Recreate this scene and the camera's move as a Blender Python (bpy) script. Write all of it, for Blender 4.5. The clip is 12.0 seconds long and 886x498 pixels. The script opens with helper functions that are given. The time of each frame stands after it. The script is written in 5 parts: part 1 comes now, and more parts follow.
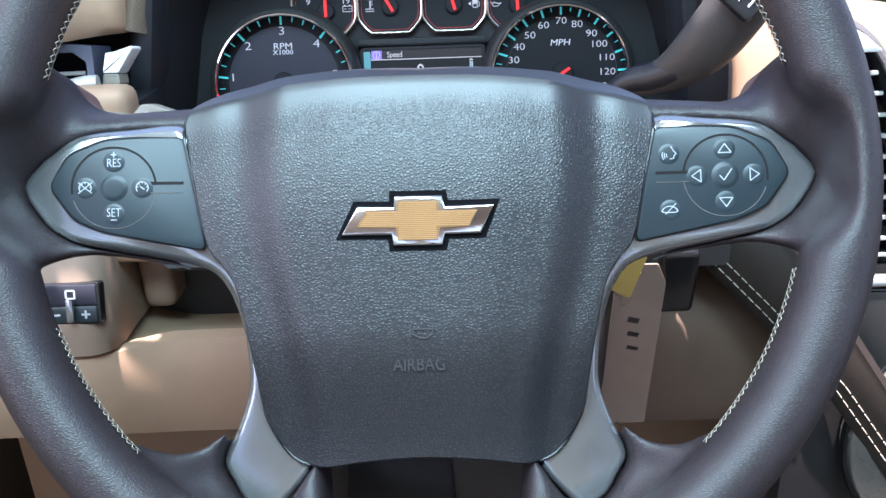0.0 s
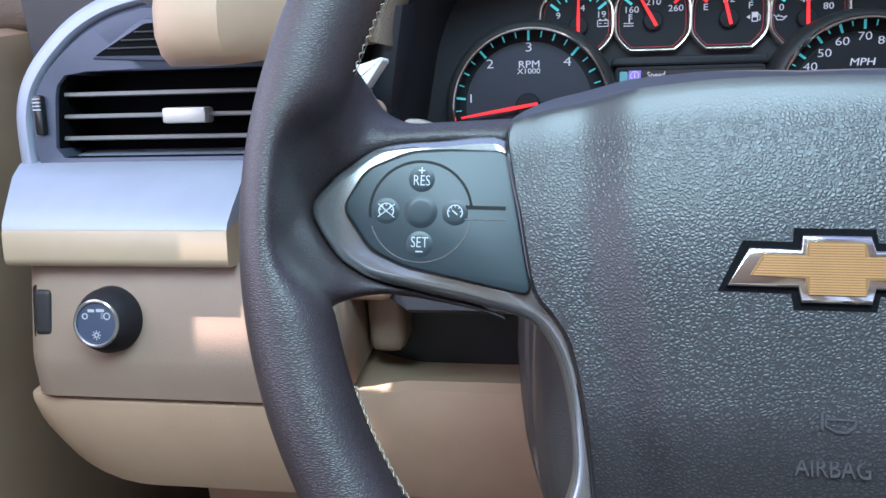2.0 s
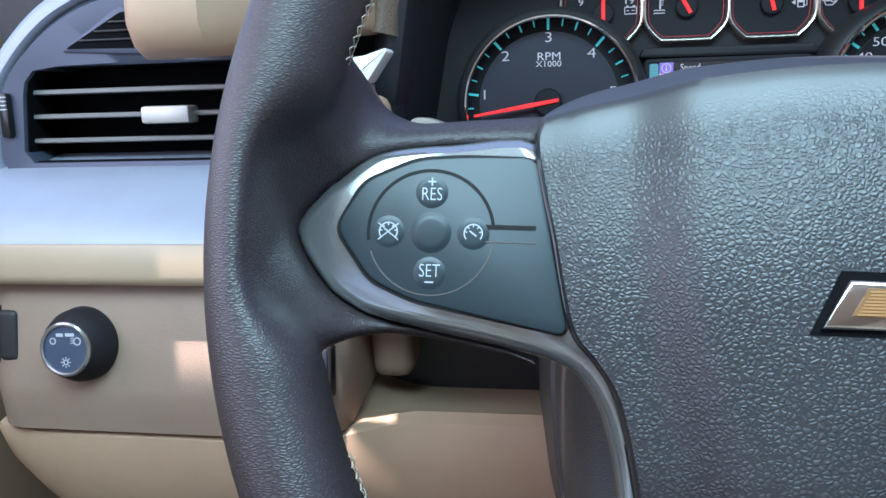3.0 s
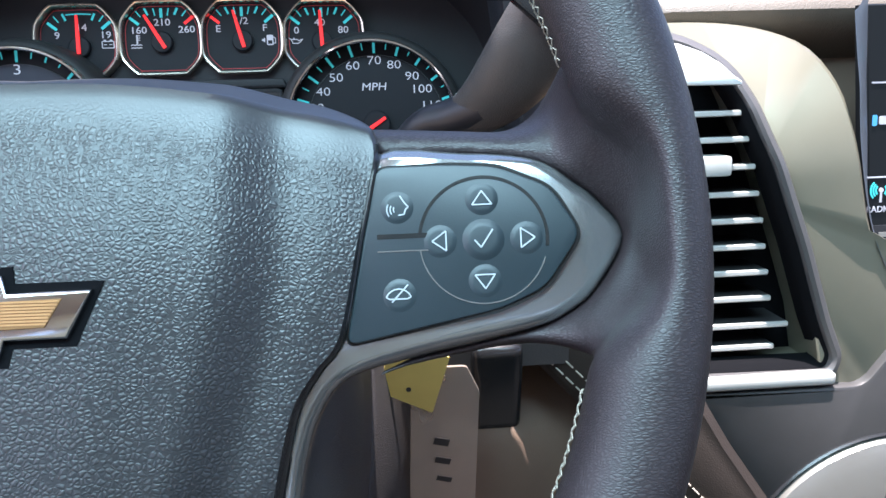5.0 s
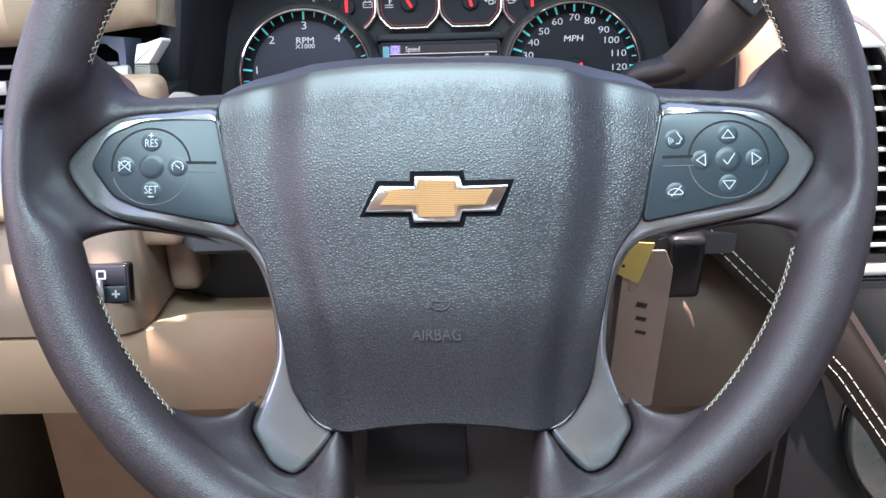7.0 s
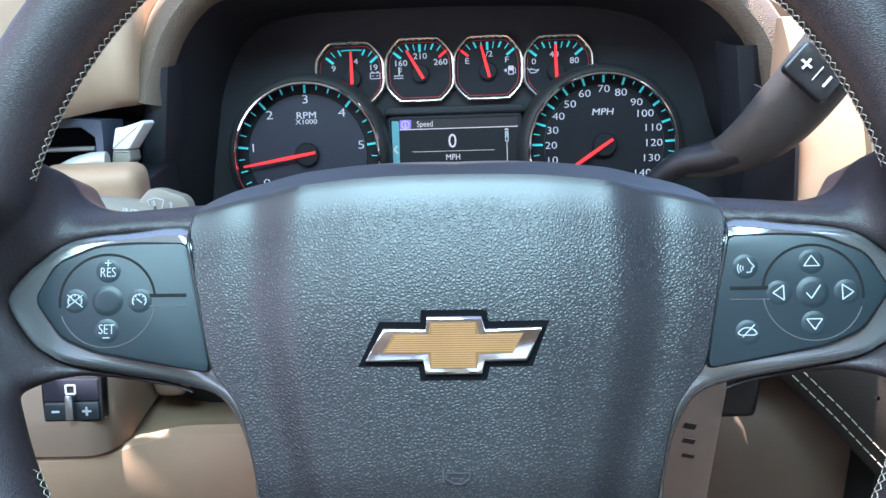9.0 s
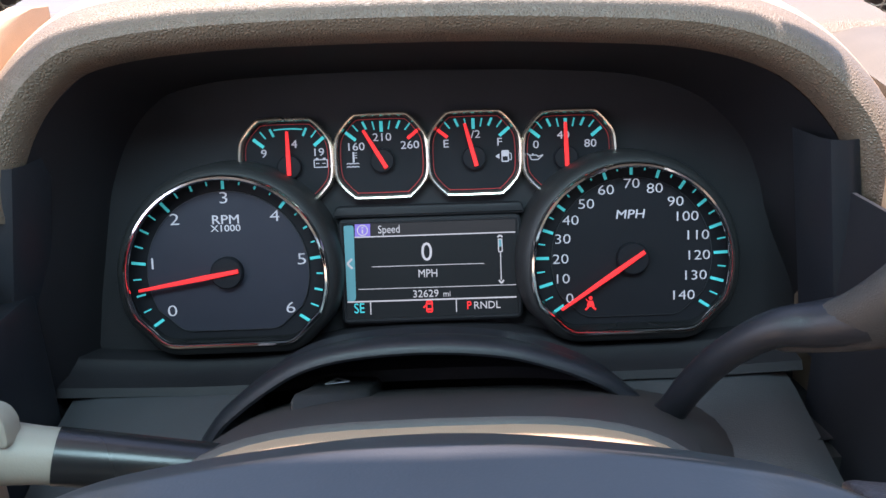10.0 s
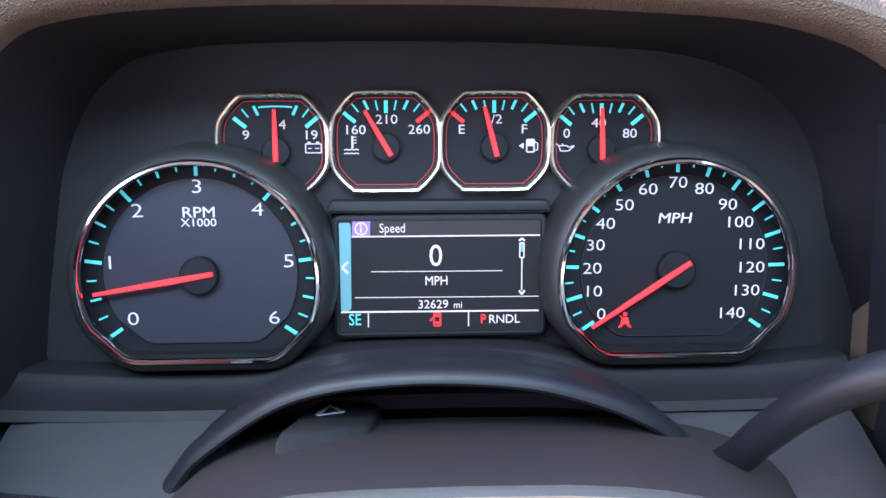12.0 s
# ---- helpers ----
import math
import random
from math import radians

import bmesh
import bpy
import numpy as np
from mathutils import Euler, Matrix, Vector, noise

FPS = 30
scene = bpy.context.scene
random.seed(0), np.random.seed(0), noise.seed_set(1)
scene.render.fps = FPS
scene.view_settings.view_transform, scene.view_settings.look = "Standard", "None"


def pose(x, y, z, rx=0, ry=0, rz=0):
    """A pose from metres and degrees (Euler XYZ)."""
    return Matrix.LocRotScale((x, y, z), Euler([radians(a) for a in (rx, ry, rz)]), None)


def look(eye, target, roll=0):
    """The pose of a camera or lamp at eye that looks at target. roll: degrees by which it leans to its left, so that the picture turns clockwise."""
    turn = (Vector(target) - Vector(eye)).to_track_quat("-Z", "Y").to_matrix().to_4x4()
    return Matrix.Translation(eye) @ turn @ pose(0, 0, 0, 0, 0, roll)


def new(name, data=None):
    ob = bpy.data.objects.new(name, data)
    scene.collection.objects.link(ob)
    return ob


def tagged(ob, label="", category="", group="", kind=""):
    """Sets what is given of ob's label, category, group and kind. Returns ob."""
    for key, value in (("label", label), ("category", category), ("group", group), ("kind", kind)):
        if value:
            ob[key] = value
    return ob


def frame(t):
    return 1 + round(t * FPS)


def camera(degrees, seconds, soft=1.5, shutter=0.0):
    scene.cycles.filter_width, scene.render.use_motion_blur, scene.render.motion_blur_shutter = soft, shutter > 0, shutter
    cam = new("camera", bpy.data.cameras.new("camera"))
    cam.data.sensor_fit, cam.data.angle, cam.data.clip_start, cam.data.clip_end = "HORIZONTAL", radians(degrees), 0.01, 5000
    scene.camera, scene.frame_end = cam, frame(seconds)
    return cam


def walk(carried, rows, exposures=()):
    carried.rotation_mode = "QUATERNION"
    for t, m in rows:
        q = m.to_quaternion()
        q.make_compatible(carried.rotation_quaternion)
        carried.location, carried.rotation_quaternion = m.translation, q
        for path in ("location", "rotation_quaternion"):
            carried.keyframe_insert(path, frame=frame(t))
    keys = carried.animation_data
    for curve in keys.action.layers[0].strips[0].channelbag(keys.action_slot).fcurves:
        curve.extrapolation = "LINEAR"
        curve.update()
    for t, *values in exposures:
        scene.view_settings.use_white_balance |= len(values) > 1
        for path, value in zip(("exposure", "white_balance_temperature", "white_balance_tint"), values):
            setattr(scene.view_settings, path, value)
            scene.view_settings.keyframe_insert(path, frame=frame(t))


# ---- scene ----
cam = camera(57.2, 12.0)
PATH = [
    (0, (0.0122, 0.0163, 1.2645), (0.0046, 1.8544, 0.4762), -2.18),
    (0.5, (0.0120, 0.0104, 1.2670), (-0.0148, 1.8569, 0.4990), -1.77),
    (1, (0.0102, 0.0139, 1.2632), (-0.0206, 1.8561, 0.4851), -1.34),
    (1.5, (-0.0360, 0.0296, 1.2566), (-0.1931, 1.8907, 0.5412), -2.05),
    (2, (-0.0768, 0.0860, 1.2383), (-0.3916, 1.9413, 0.5610), -3.01),
    (2.5, (-0.0899, 0.1414, 1.2265), (-0.4154, 1.9943, 0.5476), -3.17),
    (3, (-0.0872, 0.1374, 1.2288), (-0.4208, 1.9881, 0.5478), -3.40),
    (3.5, (-0.0452, 0.1007, 1.2390), (-0.3696, 1.9563, 0.5673), -3.51),
    (3.7, (-0.0109, 0.0857, 1.2428), (-0.2817, 1.9563, 0.5887), -3.04),
    (5.3, (0.1060, 0.1400, 1.2153), (0.2937, 2.0368, 0.6096), -1.31),
    (5.5, (0.1052, 0.1389, 1.2155), (0.2916, 2.0358, 0.6098), -1.46),
    (6, (0.0960, 0.1156, 1.2237), (0.2802, 2.0083, 0.6043), -1.59),
    (6.5, (0.0400, 0.0437, 1.2388), (0.0962, 1.9002, 0.4969), -1.55),
    (7, (0.0096, -0.0066, 1.2623), (-0.0264, 1.8341, 0.4810), -1.94),
    (7.2, (0.0056, -0.0066, 1.2783), (-0.0254, 1.8121, 0.4460), -1.94),
    (8.8, (0.0057, 0.0362, 1.2711), (-0.0543, 1.9021, 0.5535), -2.27),
    (9, (0.0078, 0.0705, 1.2760), (-0.0581, 1.9441, 0.5791), -2.42),
    (9.5, (0.0101, 0.1512, 1.2917), (-0.0089, 2.0333, 0.6154), -1.93),
    (10, (0.0037, 0.2420, 1.2926), (0.0159, 2.1227, 0.6124), -1.96),
    (10.5, (-0.0025, 0.3002, 1.2909), (0.0326, 2.1643, 0.5670), -1.62),
    (11, (-0.0067, 0.3199, 1.2815), (0.0473, 2.1809, 0.5511), -1.15),
    (11.5, (-0.0051, 0.3118, 1.2802), (0.0441, 2.1732, 0.5503), -0.69),
    (12, (-0.0133, 0.3059, 1.2811), (0.0634, 2.1680, 0.5554), 0.16),
]
EXPOSURES = [(0.0, 2.75, 6200, 24), (1.2, 2.65, 6200, 24), (2.5, 2.45, 6250, 27), (3.5, 2.4, 5900, 16), (5.5, 2.62, 6150, 21), (6.5, 2.80, 6450, 24), (7.2, 2.86, 6800, 30), (9.0, 2.72, 5950, 18), (9.5, 2.60, 5700, 10), (10.0, 2.42, 6400, 21), (10.5, 2.5, 6200, 35), (11.0, 3.05, 6150, 34), (12.0, 3.30, 6100, 32)]
walk(cam, [(t, look(eye, target, roll)) for t, eye, target, roll in PATH], EXPOSURES)

# ---- world, sun, exposure ----
SUN_EL, SUN_AZ = 86.5, -120.0      # degrees; azimuth of the way to the sun, clockwise from straight ahead
world = bpy.data.worlds.new("sky")
scene.world = world
world.use_nodes = True
_n = world.node_tree.nodes
_sky = _n.new("ShaderNodeTexSky")
_sky.sky_type = "NISHITA"
_sky.sun_disc = False
_sky.sun_elevation = radians(SUN_EL)
_sky.sun_rotation = radians(SUN_AZ)
world.node_tree.links.new(_sky.outputs[0], _n["Background"].inputs[0])
_n["Background"].inputs[1].default_value = 0.07
_to_sun = Vector((math.sin(radians(SUN_AZ)) * math.cos(radians(SUN_EL)), math.cos(radians(SUN_AZ)) * math.cos(radians(SUN_EL)), math.sin(radians(SUN_EL))))
_sun = bpy.data.lights.new("sun", "SUN")
_sun.energy, _sun.angle, _sun.color = 4.0, radians(0.5), (1.0, 0.95, 0.86)
sun = new("sun", _sun)
sun.matrix_world = look(_to_sun * 10, (0, 0, 0))

_roof = bpy.data.lights.new("sunroof_sky", "AREA")
_roof.shape, _roof.size, _roof.size_y, _roof.energy, _roof.color = "RECTANGLE", 0.78, 0.34, 2.9, (0.58, 0.96, 1.0)
sunroof_sky = new("sunroof_sky", _roof)
sunroof_sky.matrix_world = pose(-0.08, 0.02, 1.74)

_side = bpy.data.lights.new("side_window_sky", "AREA")
_side.shape, _side.size, _side.size_y, _side.energy, _side.color = "RECTANGLE", 0.80, 0.42, 0.75, (0.93, 0.92, 1.0)
side_window_sky = new("side_window_sky", _side)
side_window_sky.matrix_world = look((-0.64, 0.10, 1.44), (0.0, 0.22, 1.30))

# ---- materials ----
def material(name, color, rough=0.5, metal=0.0, var=0.12, grain=60.0, bump=0.15, bump_scale=400.0, bump_kind="noise", coat=0.0, spec=0.5, patches=6.0, depth=0.001, crevice_shade=0.0, stretch=None, dome=0.4, fade=None):
    m = bpy.data.materials.new(name)
    m.use_nodes = True
    nt = m.node_tree
    b = nt.nodes["Principled BSDF"]
    b.inputs["Roughness"].default_value = rough
    b.inputs["Metallic"].default_value = metal
    b.inputs["Coat Weight"].default_value = coat
    b.inputs["Specular IOR Level"].default_value = spec
    tc = nt.nodes.new("ShaderNodeTexCoord")
    big = nt.nodes.new("ShaderNodeTexNoise")
    big.inputs["Scale"].default_value, big.inputs["Detail"].default_value = patches, 4
    fine = nt.nodes.new("ShaderNodeTexNoise")
    fine.inputs["Scale"].default_value, fine.inputs["Detail"].default_value = grain, 3
    for n in (big, fine):
        nt.links.new(tc.outputs["Object"], n.inputs["Vector"])
    add = nt.nodes.new("ShaderNodeMath")
    add.operation = "ADD"
    nt.links.new(big.outputs["Fac"], add.inputs[0])
    nt.links.new(fine.outputs["Fac"], add.inputs[1])
    ramp = nt.nodes.new("ShaderNodeMapRange")
    ramp.inputs["From Min"].default_value, ramp.inputs["From Max"].default_value = 0.6, 1.4
    ramp.inputs["To Min"].default_value, ramp.inputs["To Max"].default_value = 1 - var, 1 + var
    nt.links.new(add.outputs[0], ramp.inputs["Value"])
    mul = nt.nodes.new("ShaderNodeVectorMath")
    mul.operation = "SCALE"
    mul.inputs[0].default_value = color[:3]
    nt.links.new(ramp.outputs[0], mul.inputs["Scale"])
    nt.links.new(mul.outputs[0], b.inputs["Base Color"])
    rr = nt.nodes.new("ShaderNodeMapRange")
    rr.inputs["From Min"].default_value, rr.inputs["From Max"].default_value = 0.3, 0.7
    rr.inputs["To Min"].default_value, rr.inputs["To Max"].default_value = max(0.02, rough - 0.06), min(1, rough + 0.06)
    nt.links.new(big.outputs["Fac"], rr.inputs["Value"])
    nt.links.new(rr.outputs[0], b.inputs["Roughness"])
    if bump:
        bp = nt.nodes.new("ShaderNodeBump")
        bp.inputs["Strength"].default_value, bp.inputs["Distance"].default_value = bump, depth
        if bump_kind in ("pebble", "dome"):
            warp = nt.nodes.new("ShaderNodeTexNoise")
            warp.inputs["Scale"].default_value, warp.inputs["Detail"].default_value = bump_scale * 0.6, 2
            nt.links.new(tc.outputs["Object"], warp.inputs["Vector"])
            mix = nt.nodes.new("ShaderNodeVectorMath")
            mix.operation = "MULTIPLY_ADD"
            mix.inputs[1].default_value = (0.6 / bump_scale,) * 3
            nt.links.new(warp.outputs["Color"], mix.inputs[0])
            nt.links.new(tc.outputs["Object"], mix.inputs[2])
            sq = nt.nodes.new("ShaderNodeVectorMath")
            sq.operation = "MULTIPLY"
            sq.inputs[1].default_value = stretch or (1, 1, 1)
            nt.links.new(mix.outputs[0], sq.inputs[0])
            v = nt.nodes.new("ShaderNodeTexVoronoi")
            v.feature = "DISTANCE_TO_EDGE" if bump_kind == "pebble" else "F1"
            v.inputs["Randomness"].default_value = 1.0 if bump_kind == "pebble" else 0.85
            v.inputs["Scale"].default_value = bump_scale
            nt.links.new(sq.outputs[0], v.inputs["Vector"])
            mr = nt.nodes.new("ShaderNodeMapRange")
            mr.interpolation_type = "SMOOTHSTEP"
            mr.inputs["From Max"].default_value = dome
            if bump_kind == "dome":
                mr.inputs["From Min"].default_value, mr.inputs["From Max"].default_value = 0.70, 0.10
            nt.links.new(v.outputs["Distance"], mr.inputs["Value"])
            height = mr.outputs[0]
            if fade:
                # the grain fades out between two heights on the part, lower towards its sides
                xyz = nt.nodes.new("ShaderNodeSeparateXYZ")
                nt.links.new(tc.outputs["Object"], xyz.inputs[0])
                droop = nt.nodes.new("ShaderNodeMath")
                droop.operation = "MULTIPLY"
                nt.links.new(xyz.outputs["X"], droop.inputs[0])
                nt.links.new(xyz.outputs["X"], droop.inputs[1])
                level = nt.nodes.new("ShaderNodeMath")
                level.operation = "MULTIPLY_ADD"
                level.inputs[1].default_value = 1.2
                nt.links.new(droop.outputs[0], level.inputs[0])
                nt.links.new(xyz.outputs["Y"], level.inputs[2])
                keep = nt.nodes.new("ShaderNodeMapRange")
                keep.interpolation_type = "SMOOTHSTEP"
                keep.inputs["From Min"].default_value, keep.inputs["From Max"].default_value = fade
                keep.inputs["To Min"].default_value, keep.inputs["To Max"].default_value = 1.0, 0.08
                nt.links.new(level.outputs[0], keep.inputs["Value"])
                less = nt.nodes.new("ShaderNodeMath")
                less.operation = "SUBTRACT"
                less.inputs[1].default_value = 1.0
                nt.links.new(mr.outputs[0], less.inputs[0])
                back = nt.nodes.new("ShaderNodeMath")
                back.operation = "MULTIPLY_ADD"
                back.inputs[2].default_value = 1.0
                nt.links.new(less.outputs[0], back.inputs[0])
                nt.links.new(keep.outputs[0], back.inputs[1])
                height = back.outputs[0]
            nt.links.new(height, bp.inputs["Height"])
            # shade in the grain's valleys is put into the colour and the gloss
            if crevice_shade:
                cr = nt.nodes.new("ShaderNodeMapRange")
                cr.inputs["To Min"].default_value = 1 - crevice_shade
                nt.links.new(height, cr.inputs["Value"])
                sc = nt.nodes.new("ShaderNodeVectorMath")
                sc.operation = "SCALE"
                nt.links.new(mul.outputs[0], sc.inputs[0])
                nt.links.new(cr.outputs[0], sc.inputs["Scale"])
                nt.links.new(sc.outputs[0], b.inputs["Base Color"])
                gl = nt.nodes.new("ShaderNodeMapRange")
                gl.inputs["To Min"].default_value, gl.inputs["To Max"].default_value = spec * (1 - crevice_shade), spec
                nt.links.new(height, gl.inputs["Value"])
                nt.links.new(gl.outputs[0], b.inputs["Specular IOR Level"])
        else:
            nz = nt.nodes.new("ShaderNodeTexNoise")
            nz.inputs["Scale"].default_value, nz.inputs["Detail"].default_value = bump_scale, 4
            nt.links.new(tc.outputs["Object"], nz.inputs["Vector"])
            nt.links.new(nz.outputs["Fac"], bp.inputs["Height"])
        nt.links.new(bp.outputs[0], b.inputs["Normal"])
    return m


def glowing(name, color, strength):
    m = material(name, color, 0.5, bump=0, var=0.05, spec=0.12)
    b = m.node_tree.nodes["Principled BSDF"]
    b.inputs["Emission Color"].default_value = (*color, 1)
    b.inputs["Emission Strength"].default_value = strength
    return m


LEATHER = material("wheel leather", (0.033, 0.0235, 0.0262), 0.46, var=0.18, bump=0.26, bump_scale=1050, bump_kind="pebble", depth=0.0003, spec=0.62, crevice_shade=0.22, stretch=(0.50, 1.30, 1.0), dome=0.32)
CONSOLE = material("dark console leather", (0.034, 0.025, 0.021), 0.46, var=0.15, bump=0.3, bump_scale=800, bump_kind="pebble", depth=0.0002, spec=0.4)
PAD = material("airbag vinyl", (0.026, 0.0243, 0.027), 0.40, var=0.10, bump=0.40, bump_scale=730, bump_kind="pebble", depth=0.0003, spec=0.72, crevice_shade=0.28, stretch=(0.95, 1.05, 1.05), dome=0.37, fade=(0.028, 0.042))
EMBOSS = material("smooth embossed vinyl", (0.038, 0.035, 0.039), 0.34, var=0.05, bump=0, spec=0.9)
SILVER = material("satin silver paint", (0.32, 0.32, 0.325), 0.21, metal=0.80, var=0.05, bump=0.03, bump_scale=900)
SWITCH = material("soft black switch", (0.013, 0.023, 0.029), 0.42, var=0.06, bump=0.05, bump_scale=2500)
CHROME = material("chrome", (0.76, 0.75, 0.74), 0.09, metal=1.0, var=0.03, bump=0)
GOLD_DARK = material("gold inlay ground", (0.24, 0.12, 0.045), 0.5, metal=0.5, var=0.10, bump=0)
GOLD = material("gold mesh inlay", (0.46, 0.235, 0.10), 0.42, metal=0.6, var=0.10, bump=0)
# near-black: the shade inside ducts and recesses is put into this colour
VOID = material("shade-painted matte black", (0.005, 0.005, 0.006), 0.9, var=0.1, bump=0, spec=0.05)
BLACK = material("gloss black", (0.012, 0.012, 0.013), 0.25, var=0.1, bump=0)
DARK = material("black grained plastic", (0.018, 0.017, 0.018), 0.55, var=0.15, bump=0.25, bump_scale=900, bump_kind="pebble", depth=0.0002)
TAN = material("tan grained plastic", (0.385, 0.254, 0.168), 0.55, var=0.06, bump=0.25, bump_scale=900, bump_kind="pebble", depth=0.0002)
# TAN darkened: the shade on the switch panel is put into this colour
TAUPE = material("taupe plastic with shade in it", (0.262, 0.182, 0.134), 0.55, var=0.06, bump=0.25, bump_scale=900, bump_kind="pebble", depth=0.0002)
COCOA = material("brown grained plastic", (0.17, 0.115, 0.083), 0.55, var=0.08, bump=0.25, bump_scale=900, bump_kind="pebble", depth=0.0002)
BROWN = material("brown grained dash top", (0.125, 0.088, 0.063), 0.50, var=0.10, bump=0.62, bump_scale=640, bump_kind="pebble", depth=0.0005)
SATIN = material("champagne satin metal", (0.225, 0.205, 0.155), 0.38, metal=0.45, var=0.05, bump=0.02, bump_scale=800)
# sky reflection put into the colour of shelf and bezel, paler where they catch it
SKY_TINT_SATIN = material("satin paint tinted by sky", (0.30, 0.325, 0.40), 0.48, metal=0.25, var=0.05, bump=0.02, bump_scale=800)
SLATE = material("darker satin paint tinted by sky", (0.055, 0.066, 0.098), 0.40, metal=0.3, var=0.05, bump=0.02, bump_scale=800)
# chrome with the sunlit hood's reflection painted in as a warm tint
HOOD_TINT_CHROME = material("chrome tinted by hood reflection", (0.62, 0.54, 0.46), 0.26, metal=0.9, var=0.03, bump=0)
SLAT = material("grey slat edge", (0.17, 0.165, 0.16), 0.4, var=0.05, bump=0)
GUNMETAL = material("dark metallic plastic", (0.085, 0.080, 0.080), 0.36, metal=0.5, var=0.08, bump=0.05, bump_scale=1500)
PALE = material("pale satin edge", (0.50, 0.49, 0.46), 0.35, metal=0.3, var=0.04, bump=0)
RED_LINE = material("red edge line", (0.45, 0.02, 0.02), 0.5, var=0.05, bump=0)
BAY = material("soft black bay plastic", (0.0135, 0.0122, 0.0148), 0.65, var=0.12, bump=0.2, bump_scale=900, bump_kind="pebble", depth=0.0002, spec=0.3)
WHITE = material("white marking", (0.42, 0.44, 0.47), 0.5, bump=0, var=0.02)
THREAD = material("cream thread", (0.42, 0.37, 0.30), 0.7, var=0.15, bump=0.2, bump_scale=3000)
DIAL = material("dial face", (0.011, 0.011, 0.014), 0.5, spec=0.15, var=0.06, bump=0.04, bump_scale=2000)
DIAL_LIGHT = material("grey dial face", (0.026, 0.026, 0.037), 0.45, spec=0.2, var=0.06, bump=0.04, bump_scale=2000)
GREY = material("dark grey plastic", (0.017, 0.017, 0.021), 0.5, var=0.1, bump=0.15, bump_scale=1200)
KNOB_BLUE = material("blue-grey knob face", (0.045, 0.062, 0.105), 0.35, var=0.08, bump=0.05, bump_scale=1500)
STALK = material("cream grey stalk plastic", (0.235, 0.215, 0.178), 0.45, var=0.08, bump=0.1, bump_scale=1500)
SHROUD = material("dark brown shroud plastic", (0.040, 0.034, 0.034), 0.5, var=0.1, bump=0.15, bump_scale=1200)
UMBER = material("dark umber plastic", (0.045, 0.038, 0.037), 0.5, var=0.1, bump=0.15, bump_scale=1200)
CARPET = material("dark carpet", (0.02, 0.019, 0.018), 0.9, var=0.3, bump=0.6, bump_scale=600)
SEAT = material("tan seat leather", (0.40, 0.30, 0.22), 0.5, var=0.08, bump=0.3, bump_scale=600, bump_kind="pebble")
LINING = material("light headlining", (0.55, 0.50, 0.44), 0.9, var=0.08, bump=0.3, bump_scale=900)
ASPHALT = material("asphalt", (0.10, 0.10, 0.10), 0.9, var=0.2, bump=0.4, bump_scale=40)
YELLOW = material("yellow card", (0.80, 0.58, 0.16), 0.6, var=0.08, bump=0.05)
TAGM = material("clear tag sleeve", (0.55, 0.45, 0.37), 0.30, var=0.08, bump=0.03)
TAGM.node_tree.nodes["Principled BSDF"].inputs["Alpha"].default_value = 0.42
TEAL = glowing("teal backlit marking", (0.05, 0.45, 0.47), 0.10)
RED = glowing("red backlit pointer", (0.80, 0.03, 0.03), 0.20)
LIT = glowing("white backlit number", (0.34, 0.34, 0.38), 0.12)
SHOWN = glowing("white display light", (0.16, 0.16, 0.17), 0.52)
SCREEN = glowing("dark display", (0.006, 0.007, 0.008), 0.3)
DISPLAY_TEAL = glowing("pale teal display band", (0.055, 0.155, 0.18), 0.22)
DISPLAY_GREY = glowing("grey display header", (0.012, 0.012, 0.013), 0.4)
DISPLAY_VIOLET = glowing("violet display icon", (0.08, 0.06, 0.20), 0.45)
# same glossy panel as the shelf: the tan reflection on its lip is painted
TAN_REFLECTION = material("satin paint tinted by tan reflection", (0.40, 0.300, 0.205), 0.34, var=0.05, bump=0.02, bump_scale=800)
SCREEN_BLUE = glowing("blue screen mark", (0.05, 0.20, 0.38), 0.25)
PEWTER = material("pale satin pewter", (0.36, 0.345, 0.315), 0.30, metal=0.75, var=0.05, bump=0.03, bump_scale=900)
SURROUND = material("grey blue satin wall", (0.10, 0.112, 0.135), 0.45, metal=0.25, var=0.06, bump=0.02, bump_scale=800)
PORCELAIN = material("off-white satin paint", (0.74, 0.72, 0.70), 0.40, var=0.04, bump=0.02, bump_scale=800)
CINNAMON = material("brown grained brow", (0.090, 0.070, 0.055), 0.55, var=0.10, bump=0.3, bump_scale=700, bump_kind="pebble", depth=0.0003)
LILAC = material("dark lilac grey satin", (0.105, 0.098, 0.098), 0.38, metal=0.3, var=0.05, bump=0.02, bump_scale=800)
LEVER = material("dark brown grained lever", (0.048, 0.043, 0.041), 0.48, var=0.12, bump=0.3, bump_scale=900, bump_kind="pebble", depth=0.0003)
SHELF = material("grey shelf plastic", (0.050, 0.050, 0.056), 0.5, var=0.10, bump=0.15, bump_scale=1200)
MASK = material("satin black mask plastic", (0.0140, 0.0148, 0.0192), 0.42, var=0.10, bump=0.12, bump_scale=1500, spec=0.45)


# ---- mesh helpers ----
def part(name, bm, mat, parent=None, label="", smooth=True, at=None, sharp=38):
    me = bpy.data.meshes.new(name)
    bmesh.ops.recalc_face_normals(bm, faces=bm.faces[:])
    bm.to_mesh(me)
    bm.free()
    if smooth:
        me.shade_smooth()
        me.set_sharp_from_angle(angle=radians(sharp))
    me.materials.append(mat)
    ob = new(name, me)
    if parent:
        ob.parent = parent
    if at is not None:
        ob.matrix_basis = at
    return tagged(ob, label)


